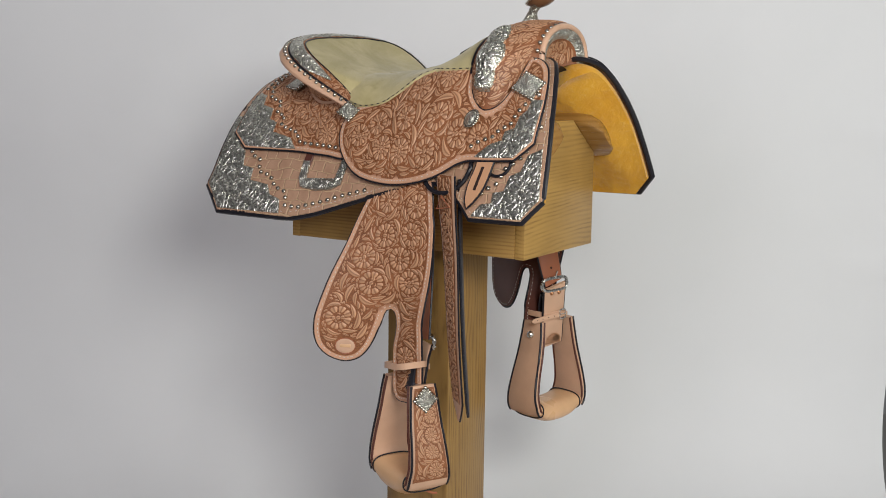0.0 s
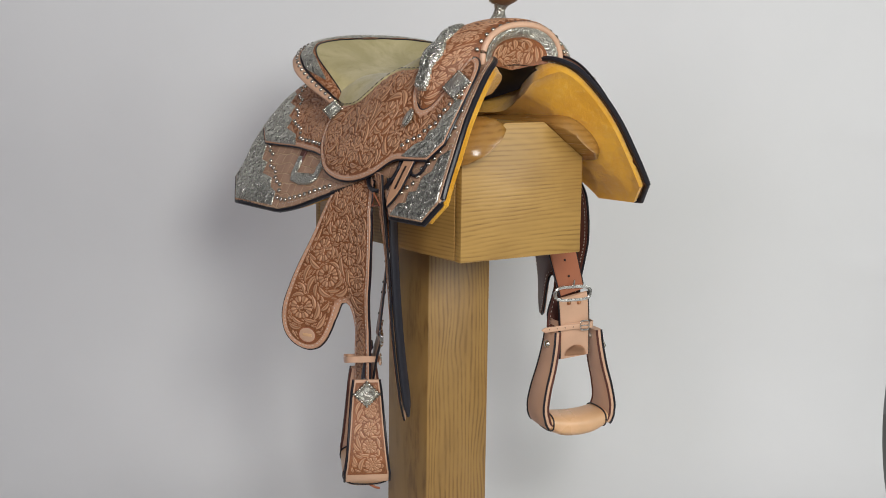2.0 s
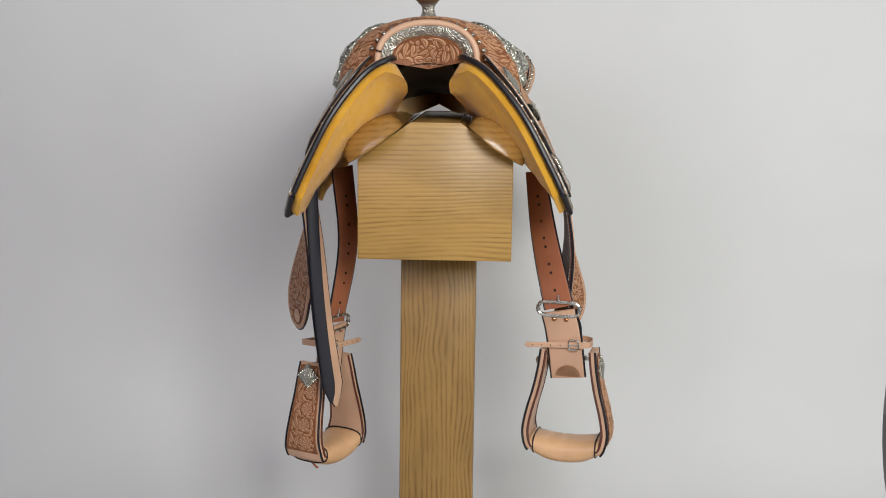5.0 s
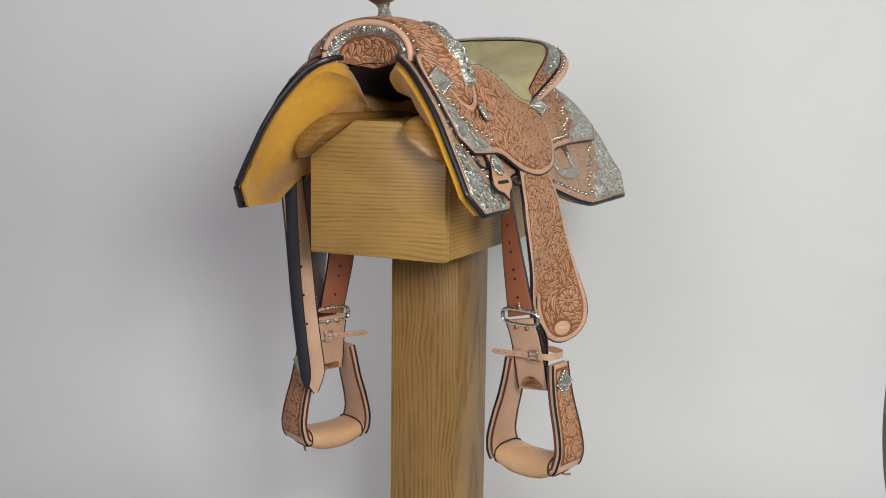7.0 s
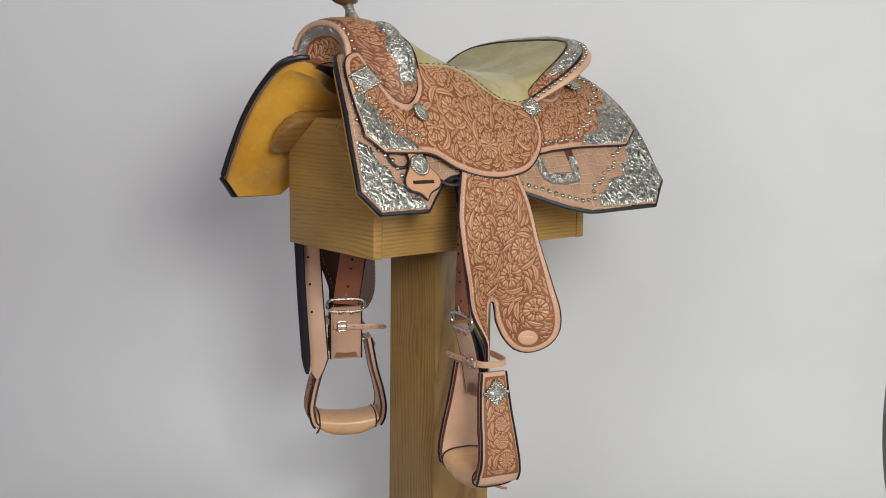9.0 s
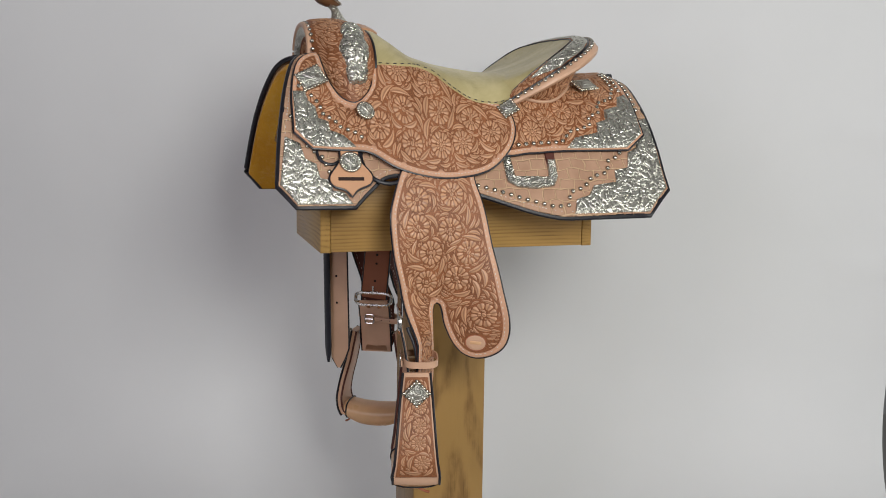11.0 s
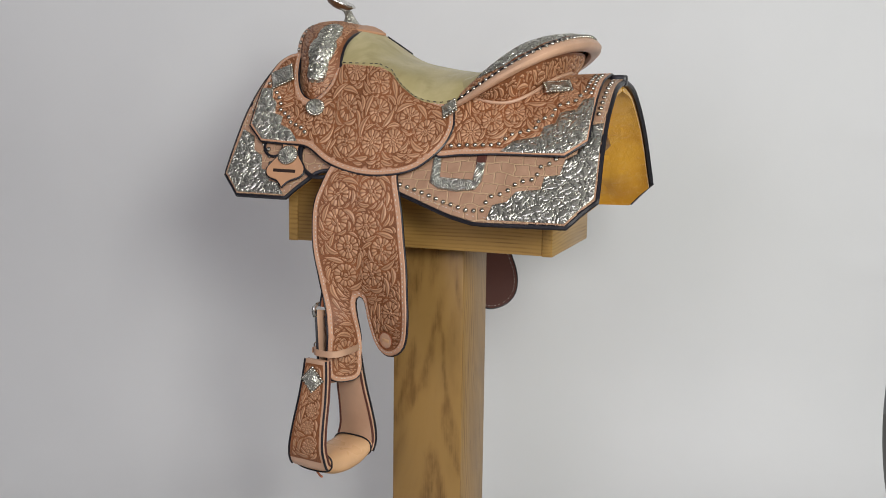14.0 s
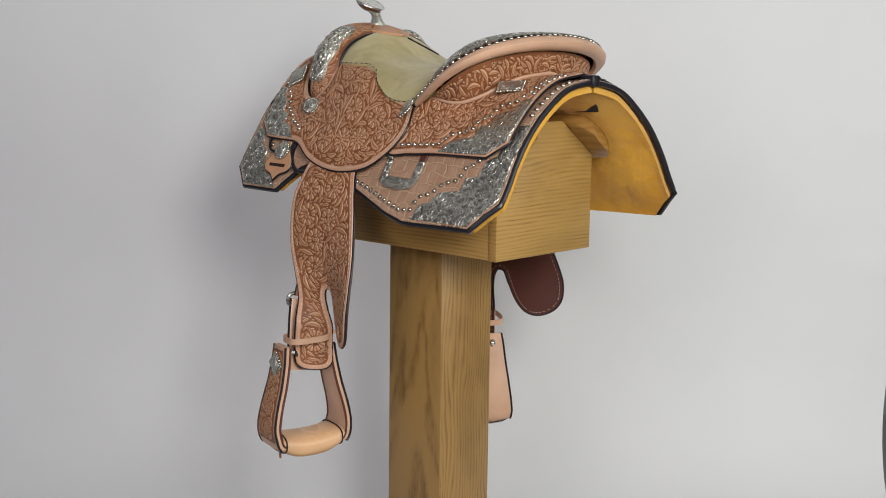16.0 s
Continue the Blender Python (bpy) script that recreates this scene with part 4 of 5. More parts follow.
def build_cantle(sad):
    angs = [radians(-89.5 + 179 * i / 64) for i in range(65)]
    # dished suede back of the seat
    rows = []
    for a in angs:
        b = lip(a, 1.0)
        c = Vector((-.068, 0.128 * math.sin(a), 1.143 - 0.012 * math.sin(a) ** 2))
        row = []
        for j in range(17):
            r = j / 16
            q = b.lerp(c, r)
            q.z = b.z + (c.z - b.z) * (1 - (1 - r) ** 1.7)
            q.z += 0.0012 * noise.noise(Vector((q.x * 30, q.y * 30, 3)))
            row.append(q)
        rows.append(row)
    dish = part("cantle_dish", loft(rows), SUEDE, sad, "pale olive suede dished cantle", m=SEAT)
    part("piping", tube([r[0] + Vector((0, 0, 0.001)) for r in rows], 0.0014, sides=6), BLACK, dish, "black piping", m=SEAT)
    # tooled band with silver between dish and rim
    rows = []
    for a in angs:
        rows.append([lip(a, t) for t in np.linspace(0, 1, 8)])
    band = part("cantle_band", loft(rows), TOOLED, sad, "tooled leather band round the cantle", m=SEAT)
    tool_rows(rows, (0, 0, 1), band, 0.0, 0.002, seed=59, lengths=LEAVES[2:])
    rows = []
    for a in [radians(-82 + 164 * i / 90) for i in range(91)]:
        k = min(1.0, (radians(82.5) - abs(a)) / 0.25) ** 0.6
        wav = 0.88 + 0.12 * abs(math.sin(a * 9))
        side = Vector((0, math.copysign(0.0030, a) * abs(math.sin(a)), 0.0022))
        rows.append([lip(a, 0.5 + (t - 0.5) * 0.84 * k * wav) + side for t in np.linspace(0, 1, 7)])
    plate = part("silver_band", loft(rows), SILVER, band, "engraved silver scroll plates", m=SEAT)
    engrave_rows(rows, (0, 0, 1), plate)
    # rolled rim
    rows = []
    for a in angs:
        k = 0.25 + 0.75 * math.cos(a) ** 0.5
        h = 0.023 * k + 0.005
        o = 0.019 * k + 0.002
        prof = [(0, 0), (o * .35, -.001), (o * .75, -h * .14), (o, -h * .38), (o * .95, -h * .65), (o * .6, -h * .9), (0, -h), (-.006, -h * .8), (-.006, -h * .3)]
        rows.append([rim(a, p, q) for p, q in prof])
    roll = part("cantle_roll", loft(rows, closed_v=True, caps=True), TAN, sad, "smooth natural tan rolled cantle rim", m=SEAT)
    part("piping", tube([rim(a, -0.001, 0.001) for a in angs], 0.0028, sides=6), BLACK, roll, "black piping", m=SEAT)
    pts, acc, last = [], 0.0, None
    for i in range(801):
        a = radians(-88 + 176 * i / 800)
        p = rim(a, 0.0075, 0.0005)
        if last is None or (p - last).length > 0.0145:
            q = rim(a, 1.0, 0) - rim(a, 0, 0)
            pts.append((p, (q.normalized() + Vector((0, 0, 1.0))).normalized()))
            last = p
    stud_objects(pts, 0.0044, roll)
    # tooled back wall of the cantle
    rows = []
    for a in angs:
        top = rim(a, -0.012, -0.030 * (0.25 + 0.75 * math.cos(a) ** 0.5))
        foot = rim(a, -0.010, 0)
        foot.y *= 1 - 0.27 * math.cos(a) ** 0.5
        foot.x += 0.020
        foot.z = min(top.z - 0.002, SEAT_S(foot.x, drop_side(SEAT_S, foot.x, abs(foot.y))).z + 0.004)
        rows.append([top.lerp(foot, t) for t in np.linspace(0, 1, 7)])
    back = part("cantle_back", loft(rows), TOOLED, sad, "floral-tooled back of the cantle", m=SEAT)
    tool_rows(rows, (-1, 0, 0), back, 0.0, 0.003, seed=47)
    part("welt", tube([r[-1] + Vector((-0.002, 0, 0.0)) for r in rows], 0.0035, sides=8), TAN, back, "tan leather welt", m=SEAT)


def build_swell(sad):
    """The fork: an arch that flares from the gullet's roll to rounded shoulders."""
    xs = [.288, .276, .255, .230, .205, .186, .174]
    wy = [.094, .114, .150, .172, .172, .160, .146]
    tops = [1.238, 1.243, 1.245, 1.245, 1.240, 1.233, 1.224]
    foot = [1.160, 1.133, 1.096, 1.080, 1.082, 1.098, 1.127]

    def arch(k, s):
        x = float(hermite(range(7), np.array(xs), k))
        w, t, b = (float(hermite(range(7), np.array(q), k)) for q in (wy, tops, foot))
        th = s * math.pi / 2
        y = w * math.copysign(abs(math.sin(th)) ** 0.92, th)
        z = b + (t - b) * max(0.0, math.cos(th)) ** 0.72
        return Vector((x, y, z))
    rows = [[arch(k * 6 / 20, -1 + 2 * j / 60) for j in range(61)] for k in range(21)]
    sw = part("swell", loft(rows), TOOLED, sad, "floral-tooled leather swell with rounded shoulders", m=FORK)
    tool_rows(rows, (0, 0, 1), sw, 0.017, 0.008, FORK, seed=31)
    part("piping", tube([arch(6, -1 + 2 * j / 60) for j in range(61)] , 0.003, sides=6), BLACK, sw, "black piping", m=FORK)
    for s in (1, -1):
        part("piping", tube([arch(k * 6 / 20, s) for k in range(21)], 0.003, sides=6), BLACK, sw, "black piping", m=FORK)
        # silver scroll plate on the shoulder
        rows = []
        for i in range(25):
            t = i / 24
            sa = s * (0.26 + 0.66 * t)
            half = (1.0 + 0.45 * t) * math.sin(math.pi * (0.06 + 0.88 * t)) ** 0.5 * (0.74 + 0.26 * abs(math.sin(2.5 * math.pi * t)))
            row = []
            for j in range(9):
                k = 3.75 - 0.1 * t + (j / 4 - 1) * half
                p = arch(k, sa)
                n = (arch(k + .02, sa) - p).cross(arch(k, sa + .01) - p).normalized()
                n = n if n.dot(p - Vector((.21, 0, 1.1))) > 0 else -n
                row.append(p + n * (0.0035 + 0.0065 * math.sin(math.pi * j / 8) * abs(math.sin(2.5 * math.pi * t)) if 0 < j < 8 and 0 < i < 24 else 0.0003))
            rows.append(row)
        plate = part("silver_shoulder", loft(rows), SILVER, sw, "engraved silver scroll plate", m=FORK)
        engrave_rows(rows, (0, s, 0.3), plate, FORK, 21, height=0.0018)
    # roll round the gullet, its studs and silver arch
    def gullet(s, w, top, b=1.163, x=.288):
        th = s * math.pi / 2
        return Vector((x, w * math.copysign(abs(math.sin(th)) ** 0.95, th), b + (top - b) * max(0.0, math.cos(th)) ** 0.8))
    ss = [-1 + 2 * j / 48 for j in range(49)]
    roll = part("gullet_roll", tube([gullet(s, .090, 1.234, x=.291) for s in ss], 0.0060, sides=10), TAN, sw, "smooth tan roll round the gullet", m=FORK)
    pts, last = [], None
    for i in range(400):
        s = -0.99 + 1.98 * i / 399
        p = arch(0.75, s)
        if last is None or (p - last).length > 0.0165:
            n = Vector((0.25, p.y, p.z - 1.12)).normalized()
            pts.append((p + n * 0.0020, n))
            last = p
    stud_objects(pts, 0.0044, sw)
    rows = [[gullet(s, .084 - .019 * t, 1.229 - .019 * t, x=.294 - .010 * t + .003 * math.sin(math.pi * t)) for t in np.linspace(0, 1, 6)] for s in ss]
    part("silver_arch", loft(rows), SILVER_CHIP, sw, "engraved silver gullet arch", m=FORK)
    rows = [[gullet(s, .066 - .066 * t, 1.211 - .045 * t, x=.285 - .026 * t ** 0.7) for t in np.linspace(0, 1, 8)] for s in ss]
    rows = [[Vector((p.x, p.y, p.z - 0.012 * (i / 7))) for i, p in enumerate(r)] for r in rows]
    gf = part("gullet_face", loft(rows), TOOLED, sw, "floral-tooled gullet face", m=FORK)
    tool_rows(rows, (1, 0, 0), gf, 0.0, 0.003, FORK, seed=53, lengths=LEAVES[2:])
    # near-black arched sheet along the underside of the tree
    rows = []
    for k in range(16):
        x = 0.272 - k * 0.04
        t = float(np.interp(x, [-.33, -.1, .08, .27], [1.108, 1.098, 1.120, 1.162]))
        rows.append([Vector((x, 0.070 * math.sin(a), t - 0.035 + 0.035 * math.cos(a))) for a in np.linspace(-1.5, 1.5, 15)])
    part("gullet_sheet", loft(rows), NAVY, sw, "near-black sheet arched under the gullet", m=FORK)

def build_horn(sad):
    path = [((.207, 0, 1.234), .026), ((.208, 0, 1.242), .0185), ((.212, 0, 1.252), .0130), ((.216, 0, 1.260), .0110), ((.222, 0, 1.267), .0125), ((.231, 0, 1.274), .019)]
    rows = [[Vector(c) + Vector((r * math.cos(a), r * math.sin(a), 0.35 * r * math.cos(a))) for a in np.linspace(0, 2 * math.pi, 21)[:-1]] for c, r in path]
    hn = part("horn", loft(rows, closed_v=True, caps=True), SILVER_CHIP, sad, "engraved silver horn neck", m=HORN)
    q = Matrix.Translation((.239, 0, 1.287)) @ Matrix.Rotation(radians(-24), 4, "Y")
    rows = []
    for r, h in ((.010, -.014), (.020, -.010), (.027, -.004), (.030, .001), (.029, .004), (.022, .005), (.008, .006)):
        rows.append([q @ Vector((r * 1.12 * math.cos(a), r * math.sin(a), h)) for a in np.linspace(0, 2 * math.pi, 33)[:-1]])
    part("horn_cap", loft(rows[:4], closed_v=True, caps=True), HORN_HIDE, hn, "brown leather underside of the horn cap", m=HORN)
    part("cap_plate", loft(rows[3:], closed_v=True, caps=True), CHROME, hn, "polished silver top of the horn cap", m=HORN)
    part("cap_rim", tube([q @ Vector((.0305 * 1.12 * math.cos(a), .0305 * math.sin(a), .002)) for a in np.linspace(0, 2 * math.pi, 41)[:-1]], 0.0024, closed=True), CHROME, hn, "polished silver rim", m=HORN)


# ---------- fenders, stirrups and straps ----------
FENDER_LINE = [(.120, .985), (.140, .965), (.158, .920), (.167, .880), (.163, .81), (.149, .74), (.148, .69), (.157, .65), (.160, .595), (.154, .567), (.122, .557), (.088, .567), (.084, .62), (.092, .67), (.091, .699), (.083, .715), (.071, .714), (.065, .703), (.058, .678), (.049, .654), (.038, .634),
               (.022, .618), (-.002, .613), (-.030, .625), (-.047, .650), (-.050, .690), (-.042, .74), (-.035, .78), (-.024, .83), (-.014, .885), (.0, .935), (.02, .985)]
HANG = {1: dict(front=.268, twist=-54, swing=0.68, flat=.02, back=0.0, mid=.258, tip=0.008), -1: dict(front=.238, twist=-10, swing=0.56, flat=.055, back=-.035, mid=.222, tip=0.026)}


def build_fender(s, sad):
    h = HANG[s]

    def face(u, v):
        z = -v
        low = min(1.0, max(0.0, (0.99 - z) / 0.32))
        low = low * low * (3 - 2 * low)
        flat = float(np.interp(z, [.75, .80, .90, .95, .99], [.272, .266, .252, .238, .222]))
        high = min(1.0, max(0.0, (z - 0.76) / 0.14)) if s < 0 else 0.0
        x = u * (1 - 0.13 * high * (u > 0)) + h["back"] * low
        d = 0.12 - x - h["flat"]
        bend = h["front"] + h["swing"] * 0.5 * (d + math.sqrt(d * d + 0.0008))
        if s > 0:
            # a valley at the notch: the lobe turns forward, the front edge swings out again
            turned = min(1.0, max(0.0, (0.90 - z) / 0.24))
            turned = 0.15 + 0.85 * turned * turned * (3 - 2 * turned)
            e = x - 0.072
            bend = h["front"] + turned * (h["swing"] * (0.014 - x) + (h["swing"] + 0.5) * 0.5 * (e + math.sqrt(e * e + 0.0004)))
        p = Vector((x, flat * (1 - low) + bend * low, z))
        if u > 0.06 and z < 0.745:
            k = min(1.0, (0.745 - z) / 0.105)
            k = k * k * (3 - 2 * k) * min(1.0, (u - 0.06) / 0.025)
            a = radians(h["twist"]) * -k
            e = u - 0.120
            c = Vector((0.113 + h["back"], h["mid"], z))
            p = p.lerp(c + Vector((e * math.cos(a), e * math.sin(a), 0)) + Vector((-0.012, 0.004, 0)), k)
        return p
    line = spline([(x, -z + (h["tip"] if z < 0.60 else 0.0)) for x, z in FENDER_LINE])
    m = Matrix.Translation((0, -0.006, 0) if s > 0 else (0.012, -0.004, -0.014))
    fe = part("fender", panel(line, face, s, 0.004, 0.002, 0.009, 0.009), TOOLED, sad, "floral-tooled tan leather fender", m=m)
    tool_panel("fender", line, face, s, 0.006, fe, 0.0225, 0.0115, m, ((.003, -.642), 0.019))
    part("edge", tube(on(face, spaced(line, 0.007), 0.002, s), 0.0024, closed=True, sides=6), BLACK, fe, "black burnished edge", m=m)
    part("stitching", stitches(face, inward(spaced(line, 0.006), 0.0065), 0.0062, s), THREAD, fe, m=m)
    part("fender_lining", panel(inward(spaced(line, 0.008), 0.001), face, s, 0.0025, -0.002, 0.011, 0.0), LINING, fe, "dark brown leather lining", m=m)
    part("lining_stitching", stitches(face, inward(spaced(line, 0.006), 0.0065), -0.0024, s), THREAD, fe, m=m)
    # pressed maker's mark, left blank
    ring = [Vector((.003 + .017 * math.cos(a), -.642 + .015 * math.sin(a))) for a in np.linspace(0, 2 * math.pi, 25)[:-1]]
    part("pressed_mark", panel(ring, face, s, 0.0008, 0.006, 0.005, 0.0, 0.0005), TAN, fe, "round pressed mark without tooling", m=m)
    part("mark_ring", tube(on(face, ring, 0.0068, s), 0.0008, closed=True, sides=5), SADDLE_BROWN, fe, m=m)
    bar = [Vector(q) for q in ((-.006, -.645), (.012, -.645), (.012, -.639), (-.006, -.639))]
    part("mark_bar", panel(bar, face, s, 0.0006, 0.0068, 0.005, 0.0, 0.0004), TREAD, fe, m=m)


def band_mesh(path, width, thick, bev=0.25):
    """A leather band: path of (place, width way, face way) with width and thickness."""
    rows = []
    for i, (p, w, n) in enumerate(path):
        hw = (width(i / (len(path) - 1)) if callable(width) else width) / 2
        ht = thick / 2
        row = []
        for a, b in ((-1, -bev), (-.96, -.8), (-.85, -1), (0, -1.12), (.85, -1), (.96, -.8), (1, -bev), (1, bev), (.96, .8), (.85, 1), (0, 1.12), (-.85, 1), (-.96, .8), (-1, bev)):
            row.append(p + w * (a * hw) + n * (b * ht))
        rows.append(row)
    return loft(rows, closed_v=True, caps=True)


def strap(points, way, width, thick, name, mat, parent, label="", edge=True, holes=(), hole_r=0.0028, tip=False):
    """A flat strap along points; way is its width direction."""
    pts = [Vector(p) for p in points]
    if len(pts) > 2:
        fine = []
        for k in range(len(pts) - 1):
            for j in range(8):
                fine.append(k + j / 8)
        fine.append(len(pts) - 1)
        arr = [np.array(p) for p in pts]
        pts = [Vector([float(c) for c in hermite(list(range(len(arr))), arr, t)]) for t in fine]
    path = []
    for i, p in enumerate(pts):
        d = (pts[min(i + 1, len(pts) - 1)] - pts[max(i - 1, 0)]).normalized()
        w = way(i / (len(pts) - 1)) if callable(way) else Vector(way)
        w = (w - d * w.dot(d)).normalized()
        path.append((p, w, w.cross(d)))
    wf = (lambda t: width * (1 if t < 0.93 else max(0.12, 1 - ((t - 0.93) / 0.07) ** 1.6))) if tip else width
    ob = part(name, band_mesh(path, wf, thick), mat, parent, label)
    if edge:
        get = wf if callable(wf) else (lambda t: width)
        for s in (1, -1):
            part("edge", tube([p + w * s * get(i / (len(path) - 1)) / 2 for i, (p, w, n) in enumerate(path)], thick * 0.42, sides=6), BLACK, ob)
    spots = []
    for t in holes:
        p, w, n = path[int(t * (len(path) - 1))]
        spots += [(p + n * thick * 0.52, n), (p - n * thick * 0.52, -n)]
    if spots:
        part("strap_holes", domes(spots, hole_r), HOLE, ob)
    return ob, path


def build_stirrup(s, sad):
    """A leather-covered bell stirrup hung from its leather."""
    yaw, centre, top = {1: (77, Vector((.120, .267, 0)), .597), -1: (-27, Vector((.080, -.228, 0)), .568)}[s]
    q = Matrix.Translation((centre.x, centre.y, top)) @ Matrix.Rotation(radians(yaw), 4, "Z") @ Matrix.Diagonal((1.04, 1.0, 1.07, 1))
    # local: x outward across the opening, y along the tread's depth, z up
    em = None
    prof = [(.047, .004 if s > 0 else -.006), (.051, -.030), (.059, -.070), (.070, -.110), (.0765, -.145), (.0745, -.166), (.0705, -.178), (.066, -.184)]
    arr = [np.array(p) for p in prof]
    fine = [hermite(list(range(8)), arr, 7 * i / 35) for i in range(36)]
    deep = lambda t: 0.050 + 0.036 * min(1, t / 0.72)
    legs = {}
    for side, name, mat, lab in ((1, "outer_leg", TAN, "tan leather outer side of the stirrup"), (-1, "inner_leg", TAN, "plain tan leather inner side of the stirrup")):
        path = []
        for i, (x, z) in enumerate(fine):
            a, b = fine[max(i - 1, 0)], fine[min(i + 1, 35)]
            d = Vector((side * (b[0] - a[0]), 0, b[1] - a[1])).normalized()
            path.append((q @ Vector((side * x, 0, z)), q.to_3x3() @ Vector((0, 1, 0)), q.to_3x3() @ Vector((0, 1, 0)).cross(d)))
        if side == 1:
            leg = part("stirrup", band_mesh(path, deep, 0.013), mat, sad, "natural tan leather-covered bell stirrup")
            em = leg
        else:
            leg = part(name, band_mesh(path, deep, 0.013), mat, em, lab)
        legs[side] = path
        for e in (1, -1):
            for g in (1, -1):
                part("edge", tube([p + w * e * deep(i / 35) / 2 + n * g * 0.0052 for i, (p, w, n) in enumerate(path)], 0.0024, sides=6), BLACK if g * side < 0 else LINING, em, "dark burnished edge")
    # tooled outer panel
    out = 0.0072
    rows = []
    for i in range(1, 27):
        p, w, n = legs[1][i]
        n = n if n.dot(q.to_3x3() @ Vector((1, 0, 0))) > 0 else -n
        hw = deep(i / 35) / 2 - 0.005
        rows.append([p + w * hw * t + n * (out + 0.0012) for t in np.linspace(-1, 1, 9)])
    tp = part("tooled_panel", loft(rows), TOOLED, em, "floral-tooled leather panel")
    tool_rows(rows, q.to_3x3() @ Vector((1, 0, 0)), tp, 0.0135, 0.0035, None, seed=41)
    p, w, n = legs[1][5]
    n = q.to_3x3() @ Vector((1, 0, 0.05)).normalized()
    concho_at("square", Matrix.Translation(p + n * 0.010) @ facing(n, 45), 0.0140, em)
    p, w, n = legs[-1][4]
    part("bolt", domes([(p - (q.to_3x3() @ Vector((1, 0, 0))) * 0.008, q.to_3x3() @ Vector((-1, 0, 0)))], 0.009), CHROME, em, "steel stirrup bolt")
    part("bolt_bar", tube([q @ Vector((-.046, 0, -.012)), q @ Vector((.046, 0, -.012))], 0.006), CHROME, em, "steel cross bolt")
    # wrapped tread
    rows = []
    for i in range(25):
        x = -.066 + .132 * i / 24
        sag = 0.010 * (1 - (x / .06) ** 2)
        k = 1 - 0.25 * (abs(x) / .06) ** 3
        row = []
        for a in np.linspace(0, 2 * math.pi, 25)[:-1]:
            ca, sa = math.cos(a), math.sin(a)
            row.append(q @ Vector((x, 0.0445 * math.copysign(abs(ca) ** 0.7, ca), -.181 - sag * 0.8 + 0.0225 * k * math.copysign(abs(sa) ** 0.75, sa) + 0.10 * max(0, abs(x) - .035))))
        rows.append(row)
    tr = part("tread", loft(rows, closed_v=True, caps=True), TREAD, em, "smooth wrapped tan leather tread")
    for x in (-.060, .060):
        ring = [q @ Vector((x, 0.0455 * math.copysign(abs(math.cos(a)) ** 0.7, math.cos(a)), -.1805 + 0.10 * .023 + 0.0235 * .78 * math.copysign(abs(math.sin(a)) ** 0.75, math.sin(a)))) for a in np.linspace(0, 2 * math.pi, 33)[:-1]]
        part("tread_seam", tube(ring, 0.0016, closed=True, sides=6), BLACK, tr)
    lace = [q @ Vector((.045 + .02 * t, -.02 + .045 * t, -.199 + 0.004 * math.sin(t * 5))) for t in np.linspace(0, 1, 8)]
    part("lace", tube(lace, 0.0024, sides=6), SADDLE_BROWN, em, "short leather lace")

    # stirrup leather inside the fender
    across = (q.to_3x3() @ Vector((1, 0, 0))).normalized()
    ahead = q.to_3x3() @ Vector((0, -s, 0))
    hang = q @ Vector((0, 0, -.015))
    up1 = Vector((hang.x, hang.y, top + (0.097 if s > 0 else 0.078))) + ahead * 0.014 + Vector((0.008, -0.022, 0)) if s > 0 else Vector((hang.x + 0.008, hang.y + 0.008, top + 0.078)) + ahead * 0.014
    topp = Vector((.116 if s > 0 else .095, s * .186 + (.004 if s > 0 else -.008), 0.955))
    wide = lambda t: Vector((0.80, 0.60 * s, 0)).lerp(across if across.x > 0 else -across, t if s > 0 else t ** 1.5)
    lt, _ = strap([topp, topp.lerp(up1, 0.5) + Vector((-0.003 if s > 0 else -0.006, -0.005 if s > 0 else 0.018, 0)), up1 + Vector((0, 0, -0.006))], wide, 0.057, 0.005, "stirrup_leather", SADDLE_BROWN, sad, "oiled reddish-brown stirrup leather with holes", edge=True, holes=[0.2, 0.3, 0.4, 0.5, 0.6, 0.7, 0.8, 0.9])
    # steel ring
    c = up1 + Vector((0, 0, -0.008))
    ring = [c + across * 0.041 * math.copysign(abs(math.cos(a)) ** 0.5, math.cos(a)) + Vector((0, 0, 0.014 * math.copysign(abs(math.sin(a)) ** 0.6, math.sin(a)))) + ahead * 0.004 for a in np.linspace(0, 2 * math.pi, 33)[:-1]]
    part("leather_ring", tube(ring, 0.0040, closed=True), CHROME, lt, "rounded steel ring")
    part("ring_tongue", tube([c + ahead * 0.006 + Vector((0, 0, .012)), c + ahead * .010 + Vector((0, 0, .03))], 0.002), CHROME, lt)
    # tan lower leather with rivets and its slit patch
    low = q @ Vector((0, 0, -.022)) + ahead * 0.008
    bl, path = strap([up1 + Vector((0, 0, -0.012)) + ahead * 0.004, up1.lerp(low, 0.5) + ahead * 0.003, low + Vector((0, 0, -0.03))], across, 0.068, 0.006, "lower_leather", TAN, sad, "natural tan lower stirrup leather with copper rivets")
    rv = []
    p0 = path[3][0]
    for k in (-0.012, 0.012):
        rv.append((p0 + across * k + ahead * 0.0032, ahead))
    part("rivets", domes(rv, 0.005), COPPER, bl, "copper rivets")
    pm = [low + Vector((0, 0, -0.027)) + across * 0.025 * math.cos(a) + Vector((0, 0, 0.024 * math.sin(a))) + ahead * (0.0052 + (0.0045 * math.sin(a) if s > 0 else 0)) for a in np.linspace(0, math.pi, 17)]
    bm = bmesh.new()
    uvl = bm.loops.layers.uv.new("UVMap")
    fc = bm.faces.new([bm.verts.new(p) for p in pm])
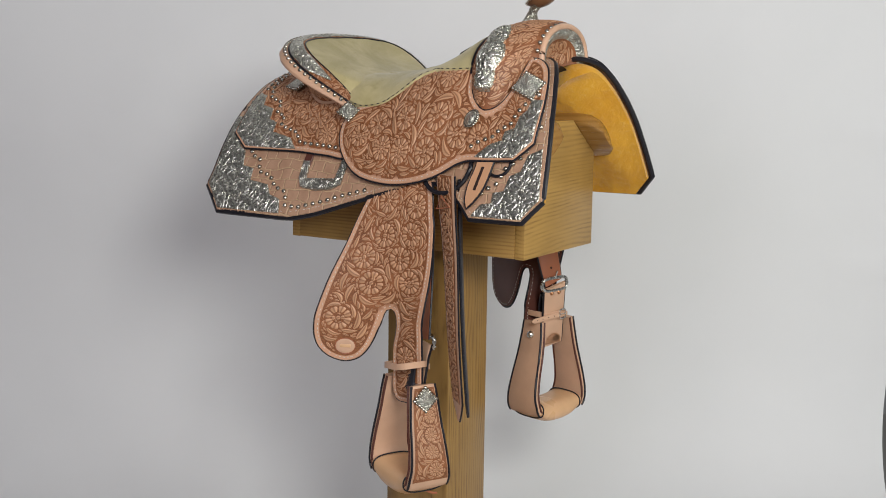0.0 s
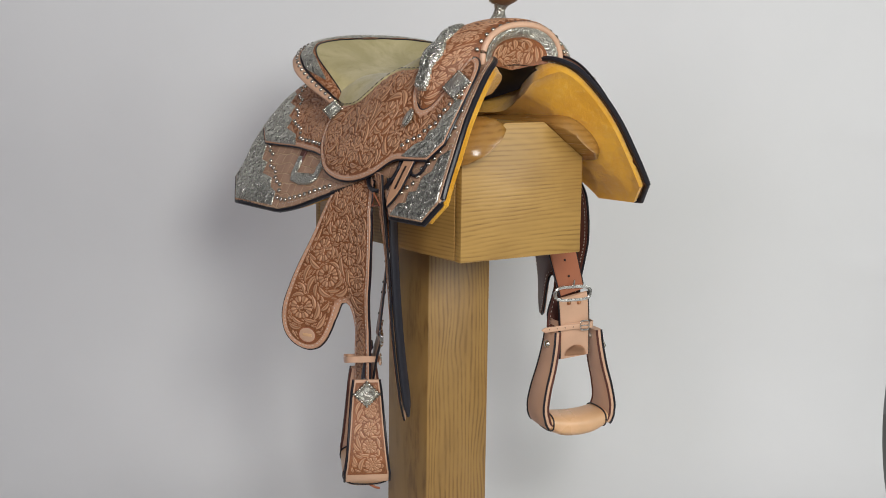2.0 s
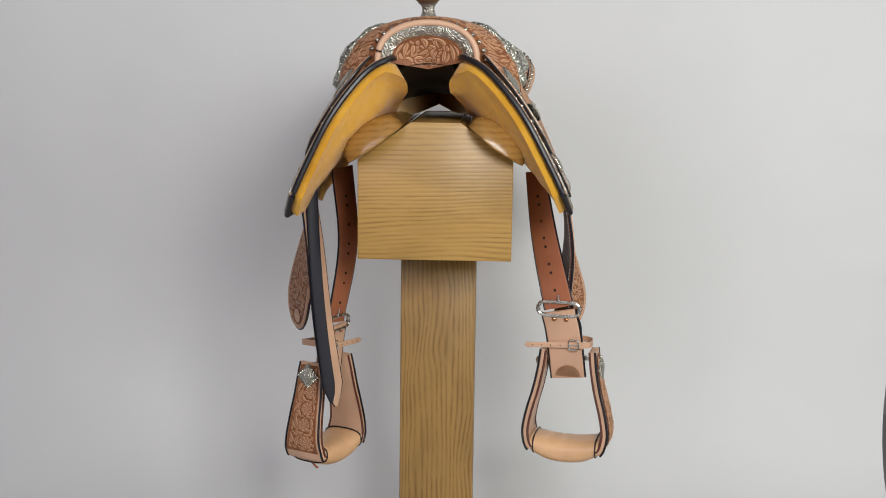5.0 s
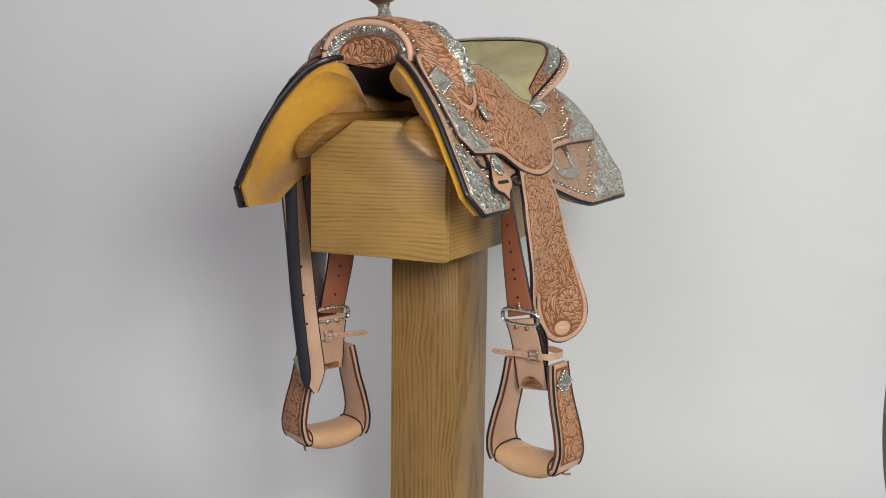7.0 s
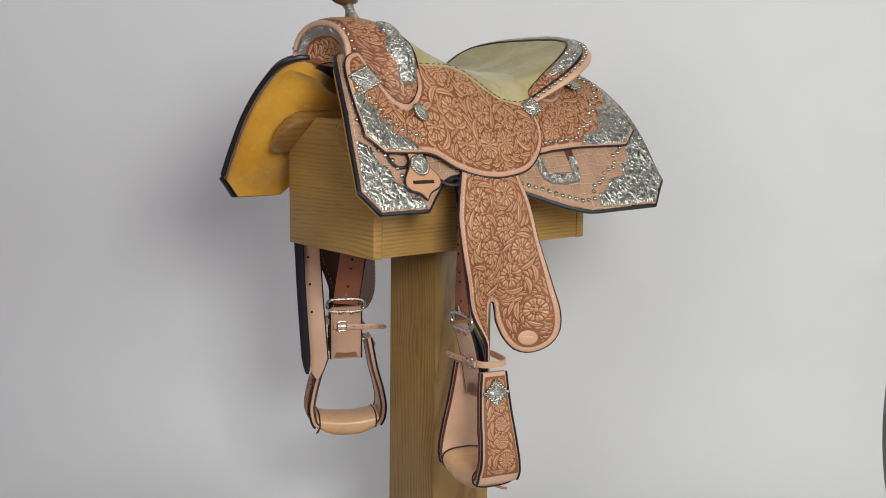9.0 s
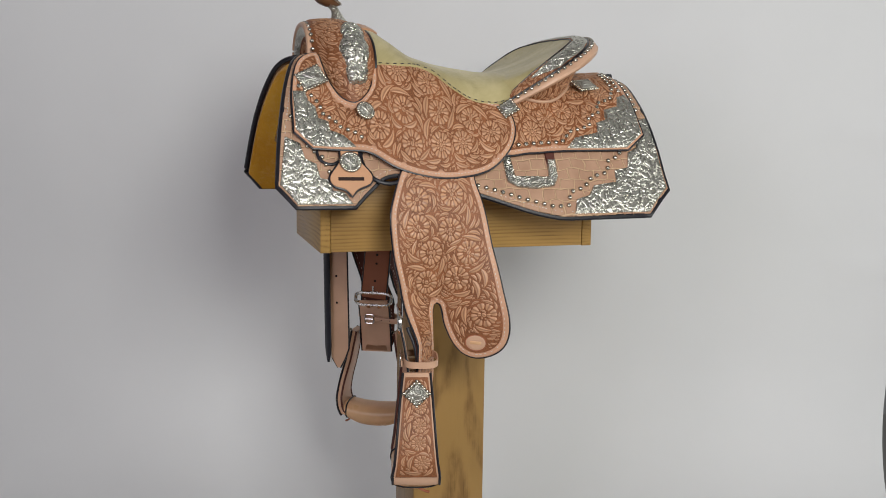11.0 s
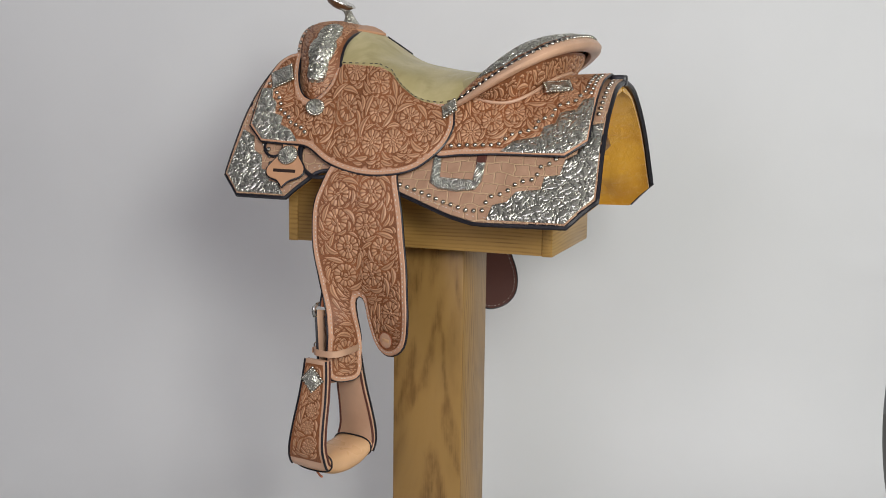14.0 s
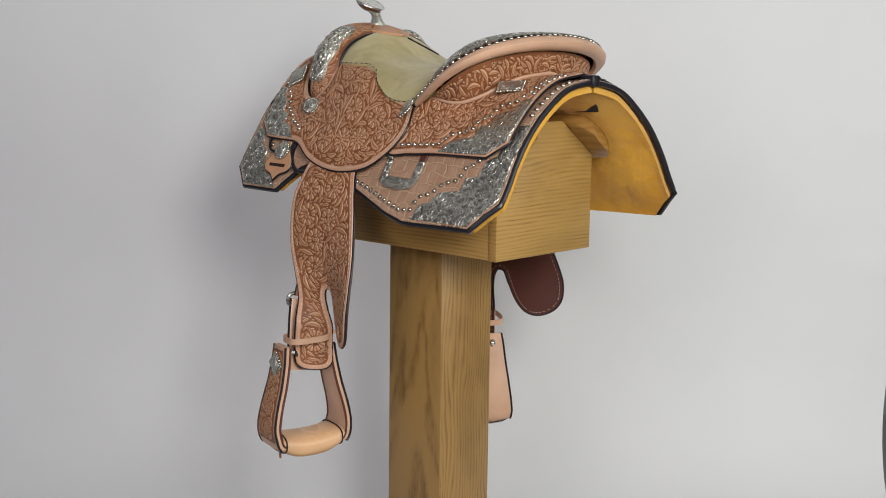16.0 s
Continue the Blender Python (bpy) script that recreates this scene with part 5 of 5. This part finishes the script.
    for lp in fc.loops:
        lp[uvl].uv = ((lp.vert.co - low).dot(across), lp.vert.co.z)
    bmesh.ops.solidify(bm, geom=bm.faces[:], thickness=0.001)
    part("tooled_tip", bm, RELIEF, bl, "tooled half-round tip")
    strap([up1 + Vector((0, 0, -0.024)) - ahead * 0.012, up1.lerp(low, 0.5) - ahead * 0.016, low - ahead * 0.014], across, 0.052, 0.006, "back_leather", NAVY, sad, "dark back layer of the stirrup leather", edge=False)
    # hobble strap round neck and leathers
    hz = top + (0.018 if s > 0 else 0.024)
    oc = Vector((hang.x, hang.y, hz))
    loop = [oc + across * 0.043 * math.copysign(abs(math.cos(a)) ** 0.6, math.cos(a)) + ahead * (0.032 * math.copysign(abs(math.sin(a)) ** 0.6, math.sin(a)) - 0.008) + Vector((0, 0, (-0.002 if s > 0 else 0.008) * math.cos(a))) for a in np.linspace(0, 2 * math.pi, 41)[:-1]]
    rows = []
    for i, p in enumerate(loop):
        d = (loop[(i + 1) % 40] - loop[i - 1]).normalized()
        n = d.cross(Vector((0, 0, 1))).normalized()
        rows.append([p + n * a + Vector((0, 0, b)) for a, b in ((-.0012, -.006), (.0012, -.006), (.0012, .006), (-.0012, .006))])
    hb = part("hobble_strap", loft(rows, closed_u=True, closed_v=True), TAN, sad, "narrow tan leather hobble strap with buckle")
    inn = across * -1
    tail = [oc + ahead * 0.027 + inn * t + Vector((0, 0, -0.002 - 0.1 * max(0, t - .01) * .5)) for t in (-0.03, 0.0, 0.03, 0.06, 0.088)]
    strap(tail, (0, 0, 1), 0.011, 0.0025, "strap_tail", TAN, hb, edge=False, holes=[0.4, 0.55, 0.7, 0.85], hole_r=0.0013, tip=True)
    bc = oc + ahead * 0.0295 + across * 0.012
    sq = [bc + across * 0.010 * math.copysign(abs(math.cos(a)) ** 0.4, math.cos(a)) + Vector((0, 0, 0.010 * math.copysign(abs(math.sin(a)) ** 0.4, math.sin(a)))) for a in np.linspace(0, 2 * math.pi, 25)[:-1]]
    part("buckle", tube(sq, 0.0016, closed=True, sides=6), CHROME, hb, "small steel buckle")
    part("buckle_tongue", tube([bc + across * .009 + ahead * .001, bc - across * .009 + ahead * .001], 0.0012, sides=6), CHROME, hb)


def build_billet(sad):
    """Doubled off-side billet: a tooled outer strap over a black one."""
    w = lambda t: Vector((0.95, -0.31, 0)).lerp(Vector((0.77, -0.64, 0)), t)
    ob, path = strap([(.174, -.255, .962), (.175, -.249, .90), (.176, -.236, .80), (.175, -.221, .65), (.175, -.196, .487)], w, 0.052, 0.005, "billet", TAN, sad, "long tooled tan billet strap with punched holes", holes=[.2, .3, .4, .5, .6, .7, .8], tip=True)
    rows = [[p + ww * k * 0.020 + (n if n.y < 0 else -n) * 0.0035 for k in np.linspace(-1, 1, 5)] for p, ww, n in path[:-2]]
    tf = part("tooled_face", loft(rows), TOOLED, ob, "floral-tooled strap face")
    tool_rows(rows, (0, -1, 0), tf, 0.0, 0.001, None, seed=43, lengths=LEAVES[2:])
    tri = [Vector((.158, -.259, .900)), Vector((.186, -.261, .904)), Vector((.170, -.262, .925))]
    part("lace_knot", tube(tri, 0.0025, closed=True, sides=6), SADDLE_BROWN, ob, "knotted leather lace")
    ob, path = strap([(.196, -.242, .955), (.197, -.234, .79), (.197, -.222, .65), (.198, -.202, .500)], (-0.35, 0.94, 0), 0.020, 0.005, "billet", NAVY, sad, "long black billet strap with white stitching", tip=True)
    part("stitching", tube([p + ww * 0.0072 + n * 0.0028 for p, ww, n in path], 0.0006, sides=4), THREAD, ob)


def build_saddle():
    sad = thing("saddle", "tooled tan western show saddle with engraved silver, resting on the stand", "saddle")
    for s in (1, -1):
        build_skirt(s, sad)
        build_jockeys(s, sad)
        build_fender(s, sad)
        build_stirrup(s, sad)
    build_seat(sad)
    build_cantle(sad)
    build_swell(sad)
    build_horn(sad)
    build_billet(sad)
    # lacing where the skirts meet at the back
    part("skirt_lacing", box(-.378, -.345, -.012, .012, 1.128, 1.150, 0.004), BLACK, sad, "black leather lacing joining the skirts", m=SEAT)
    return sad


setting()
stand = build_stand()
saddle = build_saddle()


def motions():
    """The stand turns on its pivot and carries the saddle round."""
    rows = [(t, pose(0, 0, 0, 0, 0, a)) for t, a in TURN]
    walk(stand, rows)
    walk(saddle, rows)


motions()
